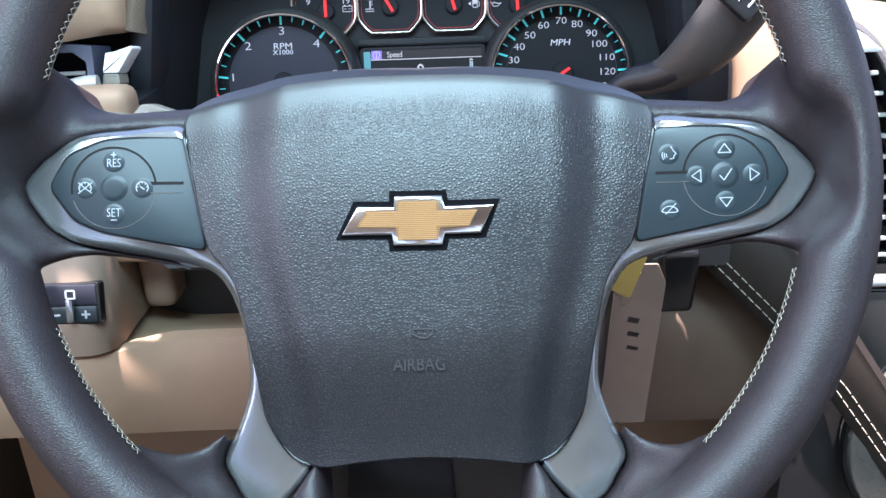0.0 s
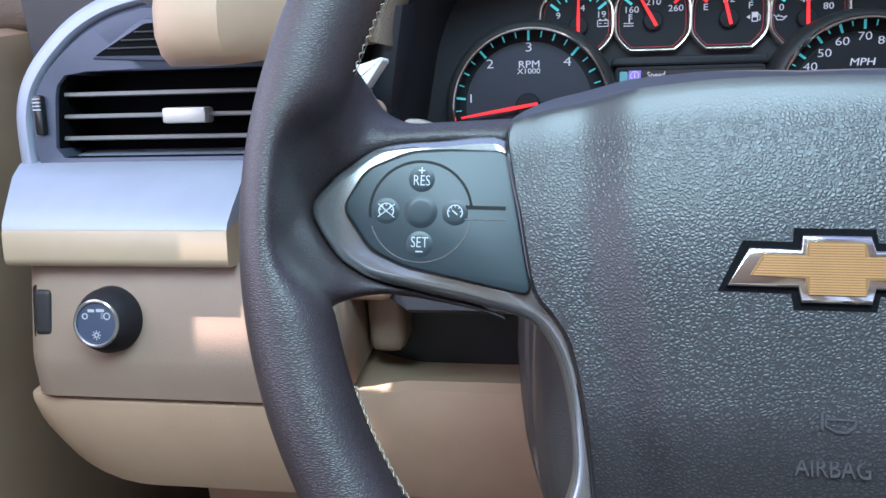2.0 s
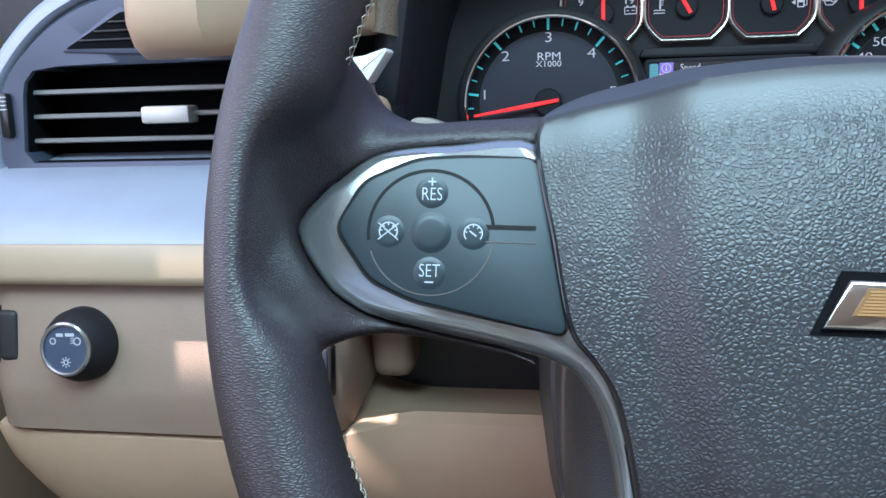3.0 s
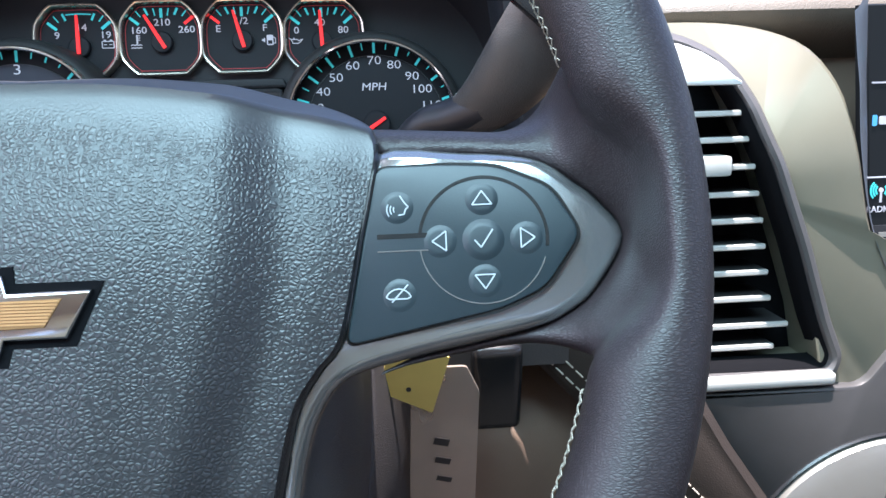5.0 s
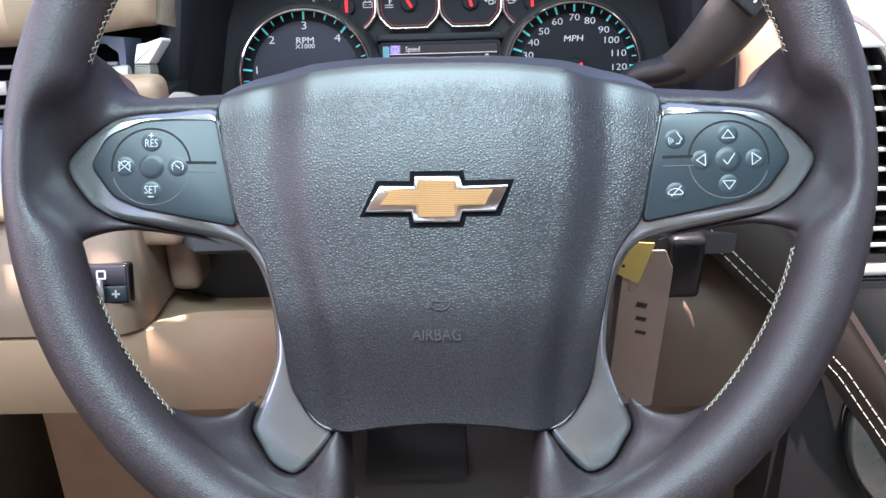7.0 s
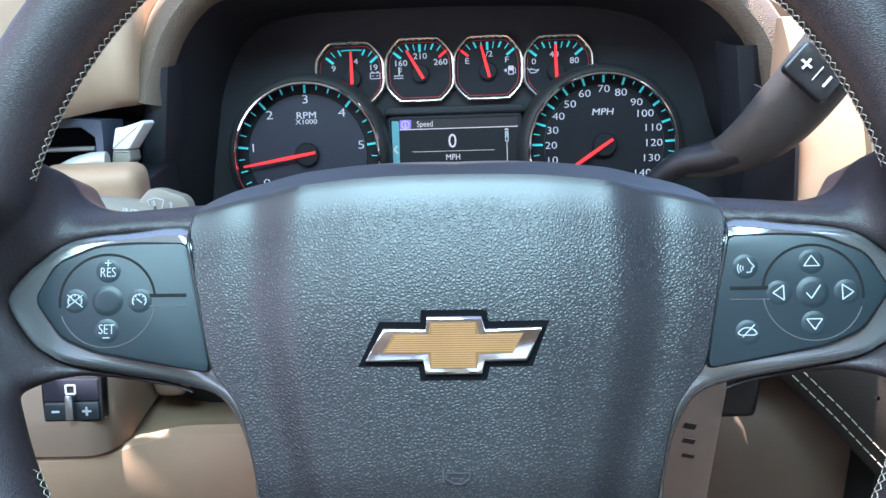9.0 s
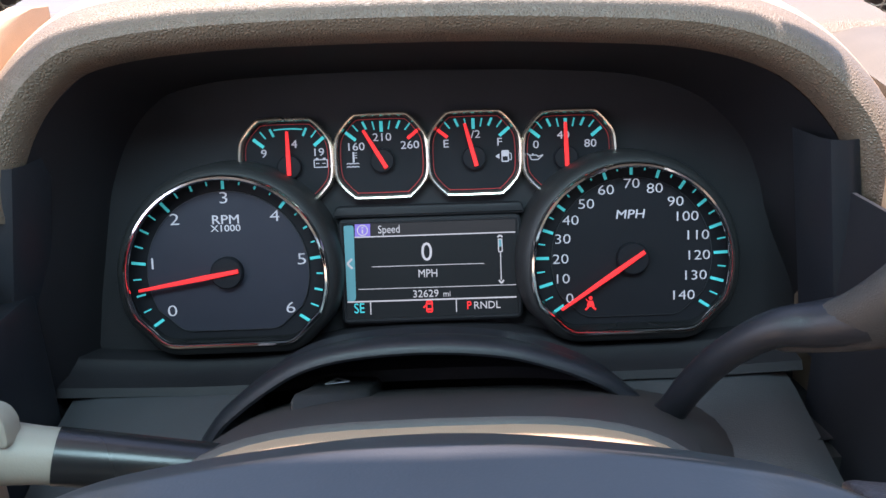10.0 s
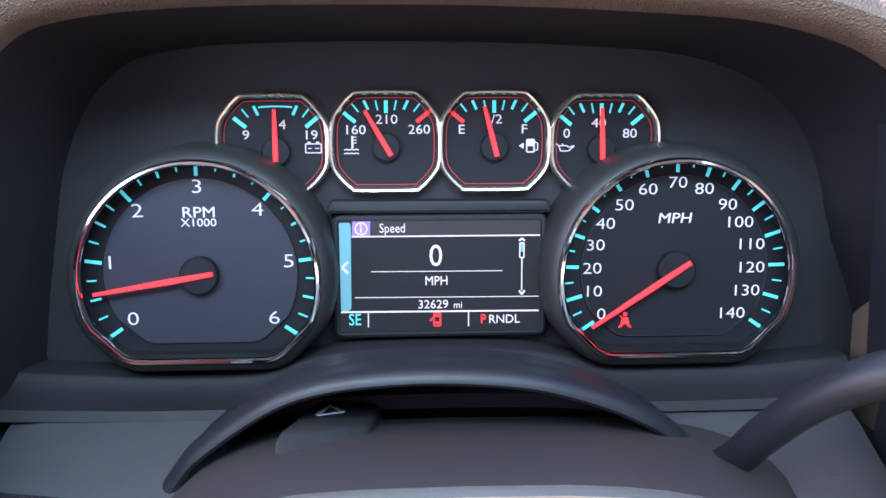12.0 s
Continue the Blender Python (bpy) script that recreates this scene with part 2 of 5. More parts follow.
def thing(name, label, category, m=None, group="", kind=""):
    ob = new(name)
    ob.empty_display_size = 0.02
    if m is not None:
        ob.matrix_basis = m
    return tagged(ob, label, category, group, kind)


def frame_at(o, tilt):
    """Local x to the right, y up along a face that leans back by tilt degrees, z towards the driver."""
    return Matrix.Translation(o) @ pose(0, 0, 0, 90 - tilt)


def smooth_loop(pts, n=6, closed=True):
    """A Catmull-Rom curve through 2D or 3D points."""
    out = []
    k = len(pts)
    P = [Vector(p) for p in pts]
    for i in range(k if closed else k - 1):
        a, b, c, d = (P[(i - 1) % k], P[i], P[(i + 1) % k], P[(i + 2) % k]) if closed else (P[max(i - 1, 0)], P[i], P[i + 1], P[min(i + 2, k - 1)])
        for j in range(n):
            t = j / n
            out.append(0.5 * (2 * b + (c - a) * t + (2 * a - 5 * b + 4 * c - d) * t * t + (3 * b - a - 3 * c + d) * t ** 3))
    if not closed:
        out.append(P[-1])
    return out


def rounded(pts, r, n=5):
    """A polygon with its corners rounded by radius r."""
    out = []
    k = len(pts)
    for i in range(k):
        a, b, c = Vector(pts[i - 1]), Vector(pts[i]), Vector(pts[(i + 1) % k])
        u, v = (a - b), (c - b)
        rr = min(r, u.length * 0.45, v.length * 0.45)
        p, q = b + u.normalized() * rr, b + v.normalized() * rr
        for j in range(n + 1):
            t = j / n
            out.append((1 - t) ** 2 * p + 2 * t * (1 - t) * b + t * t * q)
    return out


def prism(pts, z0, z1, bevel=0.0, seg=2, bm=None, z_of=None):
    """A polygon in x, y raised from z0 to z1, its upper edge rounded by inset rings."""
    bm = bm or bmesh.new()
    P = [Vector((p[0], p[1])) for p in pts]
    area = sum(P[i - 1].x * P[i].y - P[i].x * P[i - 1].y for i in range(len(P)))
    if area < 0:
        P.reverse()
    k = len(P)
    nrm = []
    for i in range(k):
        d = (P[(i + 1) % k] - P[i - 1])
        d = d.normalized() if d.length > 1e-9 else Vector((1, 0))
        nrm.append(Vector((-d.y, d.x)))
    rings = [(0.0, z0)]
    if bevel:
        for j in range(seg + 1):
            a = math.pi / 2 * j / seg
            rings.append((bevel * (1 - math.cos(a)), z1 - bevel + bevel * math.sin(a)))
    else:
        rings.append((0.0, z1))
    loops = []
    for inset, z in rings:
        loop = []
        for i in range(k):
            q = P[i] + nrm[i] * inset
            loop.append(bm.verts.new((q.x, q.y, z + (z_of(q.x, q.y) if z_of else 0))))
        loops.append(loop)
    for a, b in zip(loops, loops[1:]):
        for i in range(k):
            bm.faces.new((a[i], a[(i + 1) % k], b[(i + 1) % k], b[i]))
    bm.faces.new(loops[-1])
    bm.faces.new(loops[0][::-1])
    return bm


def loft(loops, closed=True, cap=False, bm=None):
    bm = bm or bmesh.new()
    rows = [[bm.verts.new(p) for p in loop] for loop in loops]
    k = len(rows[0])
    for a, b in zip(rows, rows[1:]):
        for i in range(k if closed else k - 1):
            bm.faces.new((a[i], a[(i + 1) % k], b[(i + 1) % k], b[i]))
    if cap:
        bm.faces.new(rows[0])
        bm.faces.new(rows[-1])
    return bm


def tube(path, radius, n=10, closed=False, flat=1.0, up=(0, 0, 1), bm=None, cap=True):
    """A round or oval bar along 3D points; radius a number or a function of 0..1."""
    P = [Vector(p) for p in path]
    k = len(P)
    up = Vector(up)
    loops = []
    for i, p in enumerate(P):
        d = (P[(i + 1) % k] - P[i - 1]) if closed or 0 < i < k - 1 else (P[min(i + 1, k - 1)] - P[max(i - 1, 0)])
        d.normalize()
        s = d.cross(up)
        s = s.normalized() if s.length > 1e-6 else Vector((1, 0, 0))
        u = s.cross(d)
        r = radius(i / max(1, k - 1)) if callable(radius) else radius
        loops.append([p + s * (r * math.cos(a)) + u * (r * flat * math.sin(a)) for a in (2 * math.pi * j / n for j in range(n))])
    if closed:
        loops.append(loops[0])
        bm = loft(loops, True, False, bm)
        bmesh.ops.remove_doubles(bm, verts=bm.verts[:], dist=1e-7)
        return bm
    return loft(loops, True, cap, bm)


def lathe(profile, n=40, at=(0, 0), bm=None, arc=None):
    """Turns (radius, z) points round the z axis."""
    loops = [[(at[0] + r * math.cos(a), at[1] + r * math.sin(a), z) for a in (2 * math.pi * j / n for j in range(n))] for r, z in profile]
    return loft(loops, True, True, bm)


def box(x0, x1, y0, y1, z0, z1, bevel=0.0, seg=2, bm=None):
    b2 = bmesh.new()
    bmesh.ops.create_cube(b2, size=1)
    for v in b2.verts:
        v.co = Vector(((x0 + x1) / 2 + v.co.x * (x1 - x0), (y0 + y1) / 2 + v.co.y * (y1 - y0), (z0 + z1) / 2 + v.co.z * (z1 - z0)))
    if bevel:
        bmesh.ops.bevel(b2, geom=b2.edges[:], offset=bevel, segments=seg, affect="EDGES", profile=0.6)
    if bm is None:
        return b2
    me = bpy.data.meshes.new("tmp")
    b2.to_mesh(me)
    b2.free()
    bm.from_mesh(me)
    bpy.data.meshes.remove(me)
    return bm


def lettering(name, text, size, mat, parent, x, y, z, label="", spin=0.0, wide=1.0, depth=0.0002, shear=0.0, bold=0.0):
    cu = bpy.data.curves.new(name, "FONT")
    cu.body, cu.size, cu.align_x, cu.align_y, cu.extrude, cu.shear, cu.offset = text, size, "CENTER", "CENTER", depth, shear, bold
    cu.resolution_u = 3
    tmp = bpy.data.objects.new(name, cu)
    scene.collection.objects.link(tmp)
    me = bpy.data.meshes.new_from_object(tmp.evaluated_get(bpy.context.evaluated_depsgraph_get()))
    bpy.data.objects.remove(tmp)
    bpy.data.curves.remove(cu)
    bm = bmesh.new()
    bm.from_mesh(me)
    bmesh.ops.remove_doubles(bm, verts=bm.verts[:], dist=1e-6)
    bm.to_mesh(me)
    bm.free()
    me.name = name
    me.materials.clear()
    me.materials.append(mat)
    ob = new(name, me)
    ob.parent = parent
    ob.matrix_basis = pose(x, y, z, 0, 0, spin) @ Matrix.Diagonal((wide, 1, 1, 1))
    return tagged(ob, label)


def strip(a, b, width, z, bm=None, h=0.0004):
    """A thin raised bar from a to b in x, y."""
    a, b = Vector(a), Vector(b)
    d = (b - a).normalized()
    s = Vector((-d.y, d.x)) * width / 2
    return prism([a - s, b - s, b + s, a + s], z, z + h, bm=bm)


def outline(pts, width, z, closed=True, bm=None, h=0.0004):
    bm = bm or bmesh.new()
    k = len(pts)
    for i in range(k if closed else k - 1):
        a, b = Vector(pts[i]), Vector(pts[(i + 1) % k])
        if (b - a).length > 1e-7:
            strip(a, b, width, z, bm, h)
    return bm


def arc(cx, cy, r, a0, a1, n=16):
    return [Vector((cx + r * math.cos(radians(a0 + (a1 - a0) * i / n)), cy + r * math.sin(radians(a0 + (a1 - a0) * i / n)))) for i in range(n + 1)]


def sstep(a, b, x):
    t = min(1, max(0, (x - a) / (b - a)))
    return t * t * (3 - 2 * t)


# ---- steering wheel: x right, y up the wheel's plane, z to the driver ----
COLUMN = frame_at((0, 0.345, 1.155), 26)
WHEEL = frame_at((0.0018, 0.345, 1.155), 26) @ pose(0, 0, 0, 0, 0, -0.9)
RIM_R, RIM_W = 0.1703, 0.020


def rim_point(deg, around):
    """A point of the rim's skin: deg round the wheel, around the tube (0 outer, 90 front, 180 inner)."""
    a, b = radians(deg), radians(around)
    h = 0.0142
    side = abs((deg + 90) % 180 - 90)
    inner = 1 - 0.90 * sstep(13, 5, side) if math.cos(b) < 0 else 1
    r = RIM_R + h * math.cos(b) * inner
    return Vector((-0.0005 + r * math.cos(a), r * math.sin(a), RIM_W + 0.0162 * math.sin(b)))


def pad_height(u, v):
    c = 0.0455 - 0.0120 * (abs(u) / 0.1) ** 2.4
    vv = min(v, c)
    s = abs(u) / (0.0985 - 0.029 * sstep(0.01, -0.11, vv))
    w = 0.0105 - 0.0020 * sstep(0.30, 0.60, s) - 0.0072 * sstep(0.57, 0.80, s) - 0.0021 * sstep(0.85, 1.05, s) - 0.0085 * (max(0, vv + 0.02) / 0.065) ** 2 - 0.013 * sstep(-0.06, -0.125, vv)
    w -= 0.0004 * sstep(c - 0.002, c, v)
    if v > c:
        w -= (v - c) * 2.6 * (1 - 0.45 * abs(u) / 0.1)
    return w


def spoke_height(u, v):
    """How far the spoke's front lies behind the wheel's plane: it rolls back at its upper edge and towards the hub."""
    u = abs(u)
    return -0.0045 * sstep(0.145, 0.100, u) - 0.0045 * sstep(0.0205, 0.0285, v) * sstep(0.168, 0.145, u) - 0.004 * sstep(-0.022, -0.033, v) * sstep(0.155, 0.13, u)


TRIM_TOP = [(0.101, 0.027), (0.1264, 0.0263), (0.142, 0.024), (0.150, 0.0205), (0.1565, 0.0155), (0.1617, 0.0113), (0.169, 0.0003), (0.160, -0.0145), (0.152, -0.0205), (0.145, -0.0234), (0.128, -0.0272), (0.1111, -0.0305), (0.100, -0.034)]
LEATHER_EDGE = [(0.094, 0.0435, -0.044), (0.126, 0.0405, -0.040), (0.1395, 0.0390, -0.034), (0.1500, 0.0425, -0.016), (0.1590, 0.0560, 0.0300), (0.1690, 0.0350, 0.0338), (0.1728, 0.0, 0.0342), (0.1705, -0.0250, 0.0338), (0.1655, -0.0440, 0.0305), (0.1590, -0.0345, 0.008), (0.1430, -0.0285, -0.006), (0.1111, -0.0330, -0.010), (0.100, -0.0365, -0.010)]
LEG = [(0.0925, -0.0355), (0.0845, -0.0445), (0.0800, -0.0575), (0.0775, -0.0720), (0.0768, -0.0860), (0.0790, -0.0960), (0.0830, -0.1070), (0.0876, -0.1185), (0.0830, -0.1275), (0.0773, -0.1358), (0.0678, -0.1402), (0.0600, -0.1352), (0.0495, -0.1212), (0.057, -0.112), (0.0635, -0.101), (0.067, -0.085), (0.070, -0.062), (0.077, -0.038), (0.088, -0.022), (0.095, 0.0)]
PANEL = [(0.1012, 0.0214), (0.120, 0.0213), (0.134, 0.0203), (0.149, 0.0138), (0.1565, 0.0008), (0.1462, -0.0135), (0.134, -0.0188), (0.092, -0.0272)]
BOW_OUT = [(-0.0300, -0.0232), (-0.0237, -0.0112), (-0.0087, -0.0116), (-0.0082, -0.0072), (0.0113, -0.0072), (0.0126, -0.0116), (0.0328, -0.0112), (0.0272, -0.0232), (0.0124, -0.0234), (0.0113, -0.0278), (-0.0087, -0.0278), (-0.0095, -0.0233)]
BOW_IN = [(-0.0236, -0.0200), (-0.0196, -0.0132), (-0.0075, -0.0136), (-0.0068, -0.0094), (0.0095, -0.0094), (0.0104, -0.0138), (0.0260, -0.0134), (0.0221, -0.0204), (0.0104, -0.0208), (0.0094, -0.0256), (-0.0068, -0.0256), (-0.0077, -0.0206)]
BOW_RECESS = [(-0.0325, -0.0247), (-0.0250, -0.0090), (-0.0105, -0.0093), (-0.0102, -0.0050), (0.0131, -0.0050), (0.0138, -0.0092), (0.0352, -0.0090), (0.0290, -0.0250), (0.0140, -0.0252), (0.0130, -0.0298), (-0.0104, -0.0298), (-0.0112, -0.0250)]


def grow(pts, d):
    P = [Vector(p) for p in pts]
    k = len(P)
    area = sum(P[i - 1].x * P[i].y - P[i].x * P[i - 1].y for i in range(k))
    s = 1 if area > 0 else -1
    out = []
    for i in range(k):
        t = (P[(i + 1) % k] - P[i - 1]).normalized()
        out.append(P[i] + Vector((t.y, -t.x)) * d * s)
    return out


def bump_button(x, y, r, h, z, bm=None):
    return lathe([(r * 1.25, z), (r * 1.1, z + h * 0.25), (r * 0.95, z + h * 0.8), (r * 0.7, z + h), (r * 0.05, z + h * 0.93)], 20, (x, y), bm)


def blended(bm, voxel, rounds):
    """Joins overlapping closed shapes into one skin and softens their joints."""
    bmesh.ops.recalc_face_normals(bm, faces=bm.faces[:])
    me = bpy.data.meshes.new("skin")
    bm.to_mesh(me)
    bm.free()
    ob = bpy.data.objects.new("skin", me)
    scene.collection.objects.link(ob)
    r = ob.modifiers.new("remesh", "REMESH")
    r.mode, r.voxel_size = "VOXEL", voxel
    k = ob.modifiers.new("smooth", "SMOOTH")
    k.factor, k.iterations = 0.5, rounds
    out = bmesh.new()
    flat = bpy.data.meshes.new_from_object(ob.evaluated_get(bpy.context.evaluated_depsgraph_get()))
    out.from_mesh(flat)
    bpy.data.objects.remove(ob)
    bpy.data.meshes.remove(me)
    bpy.data.meshes.remove(flat)
    return out


def make_wheel():
    w = thing("steering_wheel", "dark brown leather steering wheel with silver spoke trim and cream stitching", "steering wheel", WHEEL)
    loops = []
    for i in range(145):
        d = i * 2.5
        loops.append([rim_point(d, 15 * j) for j in range(24)])
    bm = loft(loops)
    bmesh.ops.remove_doubles(bm, verts=bm.verts[:], dist=1e-6)
    hide = bm
    for sx in (1, -1):
        fx = lambda p: (p[0] * sx, *p[1:])
        # leather-wrapped spoke that flares into the rim
        A = smooth_loop([(*p, -0.0018 + spoke_height(*p)) for p in TRIM_TOP], 5, False)
        B = smooth_loop(LEATHER_EDGE, 5, False)
        rows = [[fx(Vector((p.x, p.y, p.z - 0.006))) for p in A]]
        for t in (0, 0.08, 0.18, 0.3, 0.42, 0.55, 0.68, 0.8, 0.9, 1):
            row = []
            for a, b in zip(A, B):
                p = a.lerp(b, t)
                up = b.z > a.z
                p.z = a.z + (b.z - a.z) * (0.45 * math.sin(t * math.pi / 2) + 0.55 * t if up else 0.08 * t + 0.92 * t ** 3.2)
                row.append(fx(p))
            rows.append(row)
        rows.append([fx(Vector((p.x, p.y - 0.0005 * (1 if p.y > 0 else -1), p.z - 0.004))) for p in B])
        rows.append([fx(Vector((p.x * 1.0, p.y * (0.93 if p.y > 0 else 0.3), -0.048))) for p in B])
        rows.append([fx(Vector((p.x * 0.97, p.y * 0.3, -0.048))) for p in A])
        loft([list(sec) for sec in zip(*rows)], True, True, hide)
        # silver frame round the switches, running down into the lower leg
        body = [fx((*p, 0)) for p in [*TRIM_TOP[:-1], *LEG]]
        body = smooth_loop([(p[0], p[1]) for p in body], 4)
        z_leg = lambda x, y: spoke_height(x, y) - 0.006 * sstep(-0.03, -0.07, y) + 0.005 * sstep(-0.10, -0.15, y)
        part("spoke_trim", prism(body, -0.014, 0.0008, 0.0036, 4, z_of=z_leg), SILVER, w, "satin silver spoke trim")
        # lower leather where the leg meets the rim
        A = smooth_loop([(0.0832, -0.1030, -0.0050), (0.0884, -0.1188, -0.0045), (0.0838, -0.1283, -0.0045), (0.0778, -0.1366, -0.0045), (0.0680, -0.1411, -0.0045), (0.0592, -0.1358, -0.0045), (0.0488, -0.1216, -0.0050), (0.0450, -0.1170, -0.012)], 5, False)
        B = smooth_loop([(0.1160, -0.1045, 0.012), (0.1165, -0.1160, 0.0260), (0.1100, -0.1300, 0.0335), (0.099, -0.1410, 0.0352), (0.084, -0.1490, 0.0352), (0.068, -0.1565, 0.0352), (0.050, -0.1630, 0.0350), (0.038, -0.1660, 0.033)], 5, False)
        A = [Vector((A[0].x, A[0].y - 0.006, -0.024)), *A, Vector((A[-1].x, A[-1].y, -0.04))]
        B = [Vector((B[0].x + 0.002, B[0].y - 0.006, 0.0)), *B, Vector((B[-1].x, B[-1].y, -0.005))]
        rows = [[fx(Vector((p.x, p.y, p.z - 0.008))) for p in A]]
        for t in (0, 0.08, 0.18, 0.3, 0.42, 0.55, 0.68, 0.8, 0.9, 1):
            row = []
            for k, (a, b) in enumerate(zip(A, B)):
                p = a.lerp(b, t)
                p.y -= 0.0078 * math.sin(t * math.pi) * sstep(14, 0, k)
                p.z = a.z + (b.z - a.z) * (0.5 * t * t + 0.5 * sstep(0, 1, t))
                row.append(fx(p))
            rows.append(row)
        rows.append([fx(Vector((p.x, p.y - 0.010 * sstep(10, 0, k), min(p.z, 0.0) - 0.012))) for k, p in enumerate(B)])
        rows.append([fx(Vector((p.x, p.y - 0.016 * sstep(12, 0, k), -0.045))) for k, p in enumerate(A)])
        loft([list(sec) for sec in zip(*rows)], True, True, hide)
        # switch panel
        gap = part("panel_joint", prism(rounded([fx(p) for p in grow(PANEL, 0.0009)], 0.004), -0.004, 0.0012, z_of=lambda x, y: spoke_height(x, min(y, 0.02))), BLACK, w)
        panel = part("switch_panel", prism(rounded([fx(p) for p in PANEL], 0.004), -0.004, 0.0022, 0.0006), SWITCH, w, "black switch panel with white symbols")
        panel.matrix_basis = Matrix.Translation((0.1 * sx, 0, -0.0045)) @ pose(0, 0, 0, 0, -5.7 * sx, 0) @ Matrix.Translation((-0.1 * sx, 0, 0))
        cx = 0.1300 * sx
        # the round groove: shade painted as a black upper strip, light as a silver lower one
        up, low = ((-8, 172), (188, 342)) if sx > 0 else ((188, 8), (-8, -162))
        groove = outline(arc(cx, 0, 0.0173, *up, 36), 0.0009, 0.0021, False, None, 0.00022)
        strip((0.1012 * sx, 0.0019), (0.1150 * sx, 0.0019), 0.0013, 0.0021, groove, 0.00022)
        part("groove", groove, BLACK, panel)
        lit = outline(arc(cx, 0, 0.0173, *low, 36), 0.00035, 0.0021, False, None, 0.0003)
        strip((0.1012 * sx, -0.0022), (0.1152 * sx, -0.0022), 0.00035, 0.0021, lit, 0.0003)
        part("groove_glint", lit, SILVER, panel)
        Z = 0.0021
        for x, y, r in ((0, 0.0112, 0.0040), (0.0117, 0, 0.0040), (0, -0.0112, 0.0040), (-0.0117, 0, 0.0040), (0, 0, 0.0049)):
            part("button", bump_button(cx + x, y, r, 0.0005 if r < 0.0045 else 0.0008, Z), SWITCH, panel)
        S = 0.00248
        if sx > 0:
            for x, y, a in ((0, 0.0112, 90), (0.0117, 0, 0), (0, -0.0112, 270), (-0.0117, 0, 180)):
                tri = [(cx + x + q[0] * math.cos(radians(a)) - q[1] * math.sin(radians(a)), y + q[0] * math.sin(radians(a)) + q[1] * math.cos(radians(a))) for q in ((0.0022, 0), (-0.0016, 0.0027), (-0.0016, -0.0027))]
                part("arrow_symbol", outline(tri, 0.00036, S), WHITE, panel)
            part("check_symbol", outline([(cx - 0.0024, -0.0001), (cx - 0.0007, -0.0022), (cx + 0.0026, 0.0026)], 0.00040, S + 0.0003, False), WHITE, panel)
            for y in (0.0098, -0.0142):
                part("button", bump_button(0.1069, y, 0.0040, 0.0005, Z), SWITCH, panel)
            talk = outline([(0.1077, 0.0130), (0.1088, 0.0112), (0.1100, 0.0098), (0.1092, 0.0092), (0.1088, 0.0078), (0.1072, 0.0076)], 0.00036, S, False)
            for k in range(3):
                outline(arc(0.1072, 0.0092, 0.0013 + 0.0009 * k, 150, 215, 5), 0.0003, S, False, talk)
            part("talk_symbol", talk, WHITE, panel)
            hang = outline([*arc(0.1066, -0.0162, 0.0037, 25, 155, 8), Vector((0.1042, -0.0152)), Vector((0.1090, -0.0152))], 0.00036, S)
            strip((0.1048, -0.0160), (0.1092, -0.0114), 0.00036, S, hang)
            part("hang_up_symbol", hang, WHITE, panel)
        else:
            lettering("lettering", "RES", 0.0052, WHITE, panel, cx, 0.0105, S, "white lettering", wide=0.74, bold=-0.00006)
            part("plus_symbol", strip((cx, 0.0130), (cx, 0.0152), 0.0004, S, strip((cx - 0.0011, 0.0141), (cx + 0.0011, 0.0141), 0.0004, S)), WHITE, panel)
            lettering("lettering", "SET", 0.0052, WHITE, panel, cx, -0.0107, S, "white lettering", wide=0.74, bold=-0.00006)
            part("minus_symbol", strip((cx - 0.0012, -0.0137), (cx + 0.0012, -0.0137), 0.0004, S), WHITE, panel)
            for x in (-0.0117, 0.0117):
                g = outline(arc(cx + x, 0, 0.0025, -40, 220, 14), 0.00034, S, False)
                for k in range(5):
                    a = radians(10 + 40 * k)
                    strip((cx + x + 0.0017 * math.cos(a), 0.0017 * math.sin(a)), (cx + x + 0.0023 * math.cos(a), 0.0023 * math.sin(a)), 0.0003, S, g)
                strip((cx + x + 0.0009, -0.0008), (cx + x - 0.001, 0.0007), 0.0004, S, g)
                if x < 0:
                    strip((cx + x - 0.0028, -0.0023), (cx + x + 0.0028, 0.0023), 0.0003, S, g)
                    strip((cx + x + 0.0028, -0.0023), (cx + x - 0.0028, 0.0023), 0.0003, S, g)
                part("speed_symbol", g, WHITE, panel)
        # stitching along the inner edge of the rim
        for d0, d1 in ((16, 70), (-44, -15 if sx > 0 else -22)):
            bm = bmesh.new()
            k = int((d1 - d0) / 1.1)
            for i in range(k):
                for s in (0, 1):
                    da, db = d0 + (d1 - d0) * i / k, d0 + (d1 - d0) * (i + 1) / k
                    lo, hi = (181, 200) if (i + s) % 2 else (200, 181)
                    pts = []
                    for f in (0.0, 0.35, 0.65, 1.0):
                        pt = rim_point(da + (db - da) * f if sx > 0 else 180 - da - (db - da) * f, lo + (hi - lo) * sstep(0.15, 0.85, f) + random.uniform(-1.2, 1.2))
                        pt += Vector((-pt.x, -pt.y, 0)).normalized() * (0.0004 + 0.0003 * math.sin(f * math.pi)) + Vector((0, 0, 0.00015))
                        pts.append(pt)
                    tube(pts, lambda t: 0.00018, 5, bm=bm)
            tagged(part("stitching", bm, THREAD, w, "cream zigzag stitching"), kind="stuff")
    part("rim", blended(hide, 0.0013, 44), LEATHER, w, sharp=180)
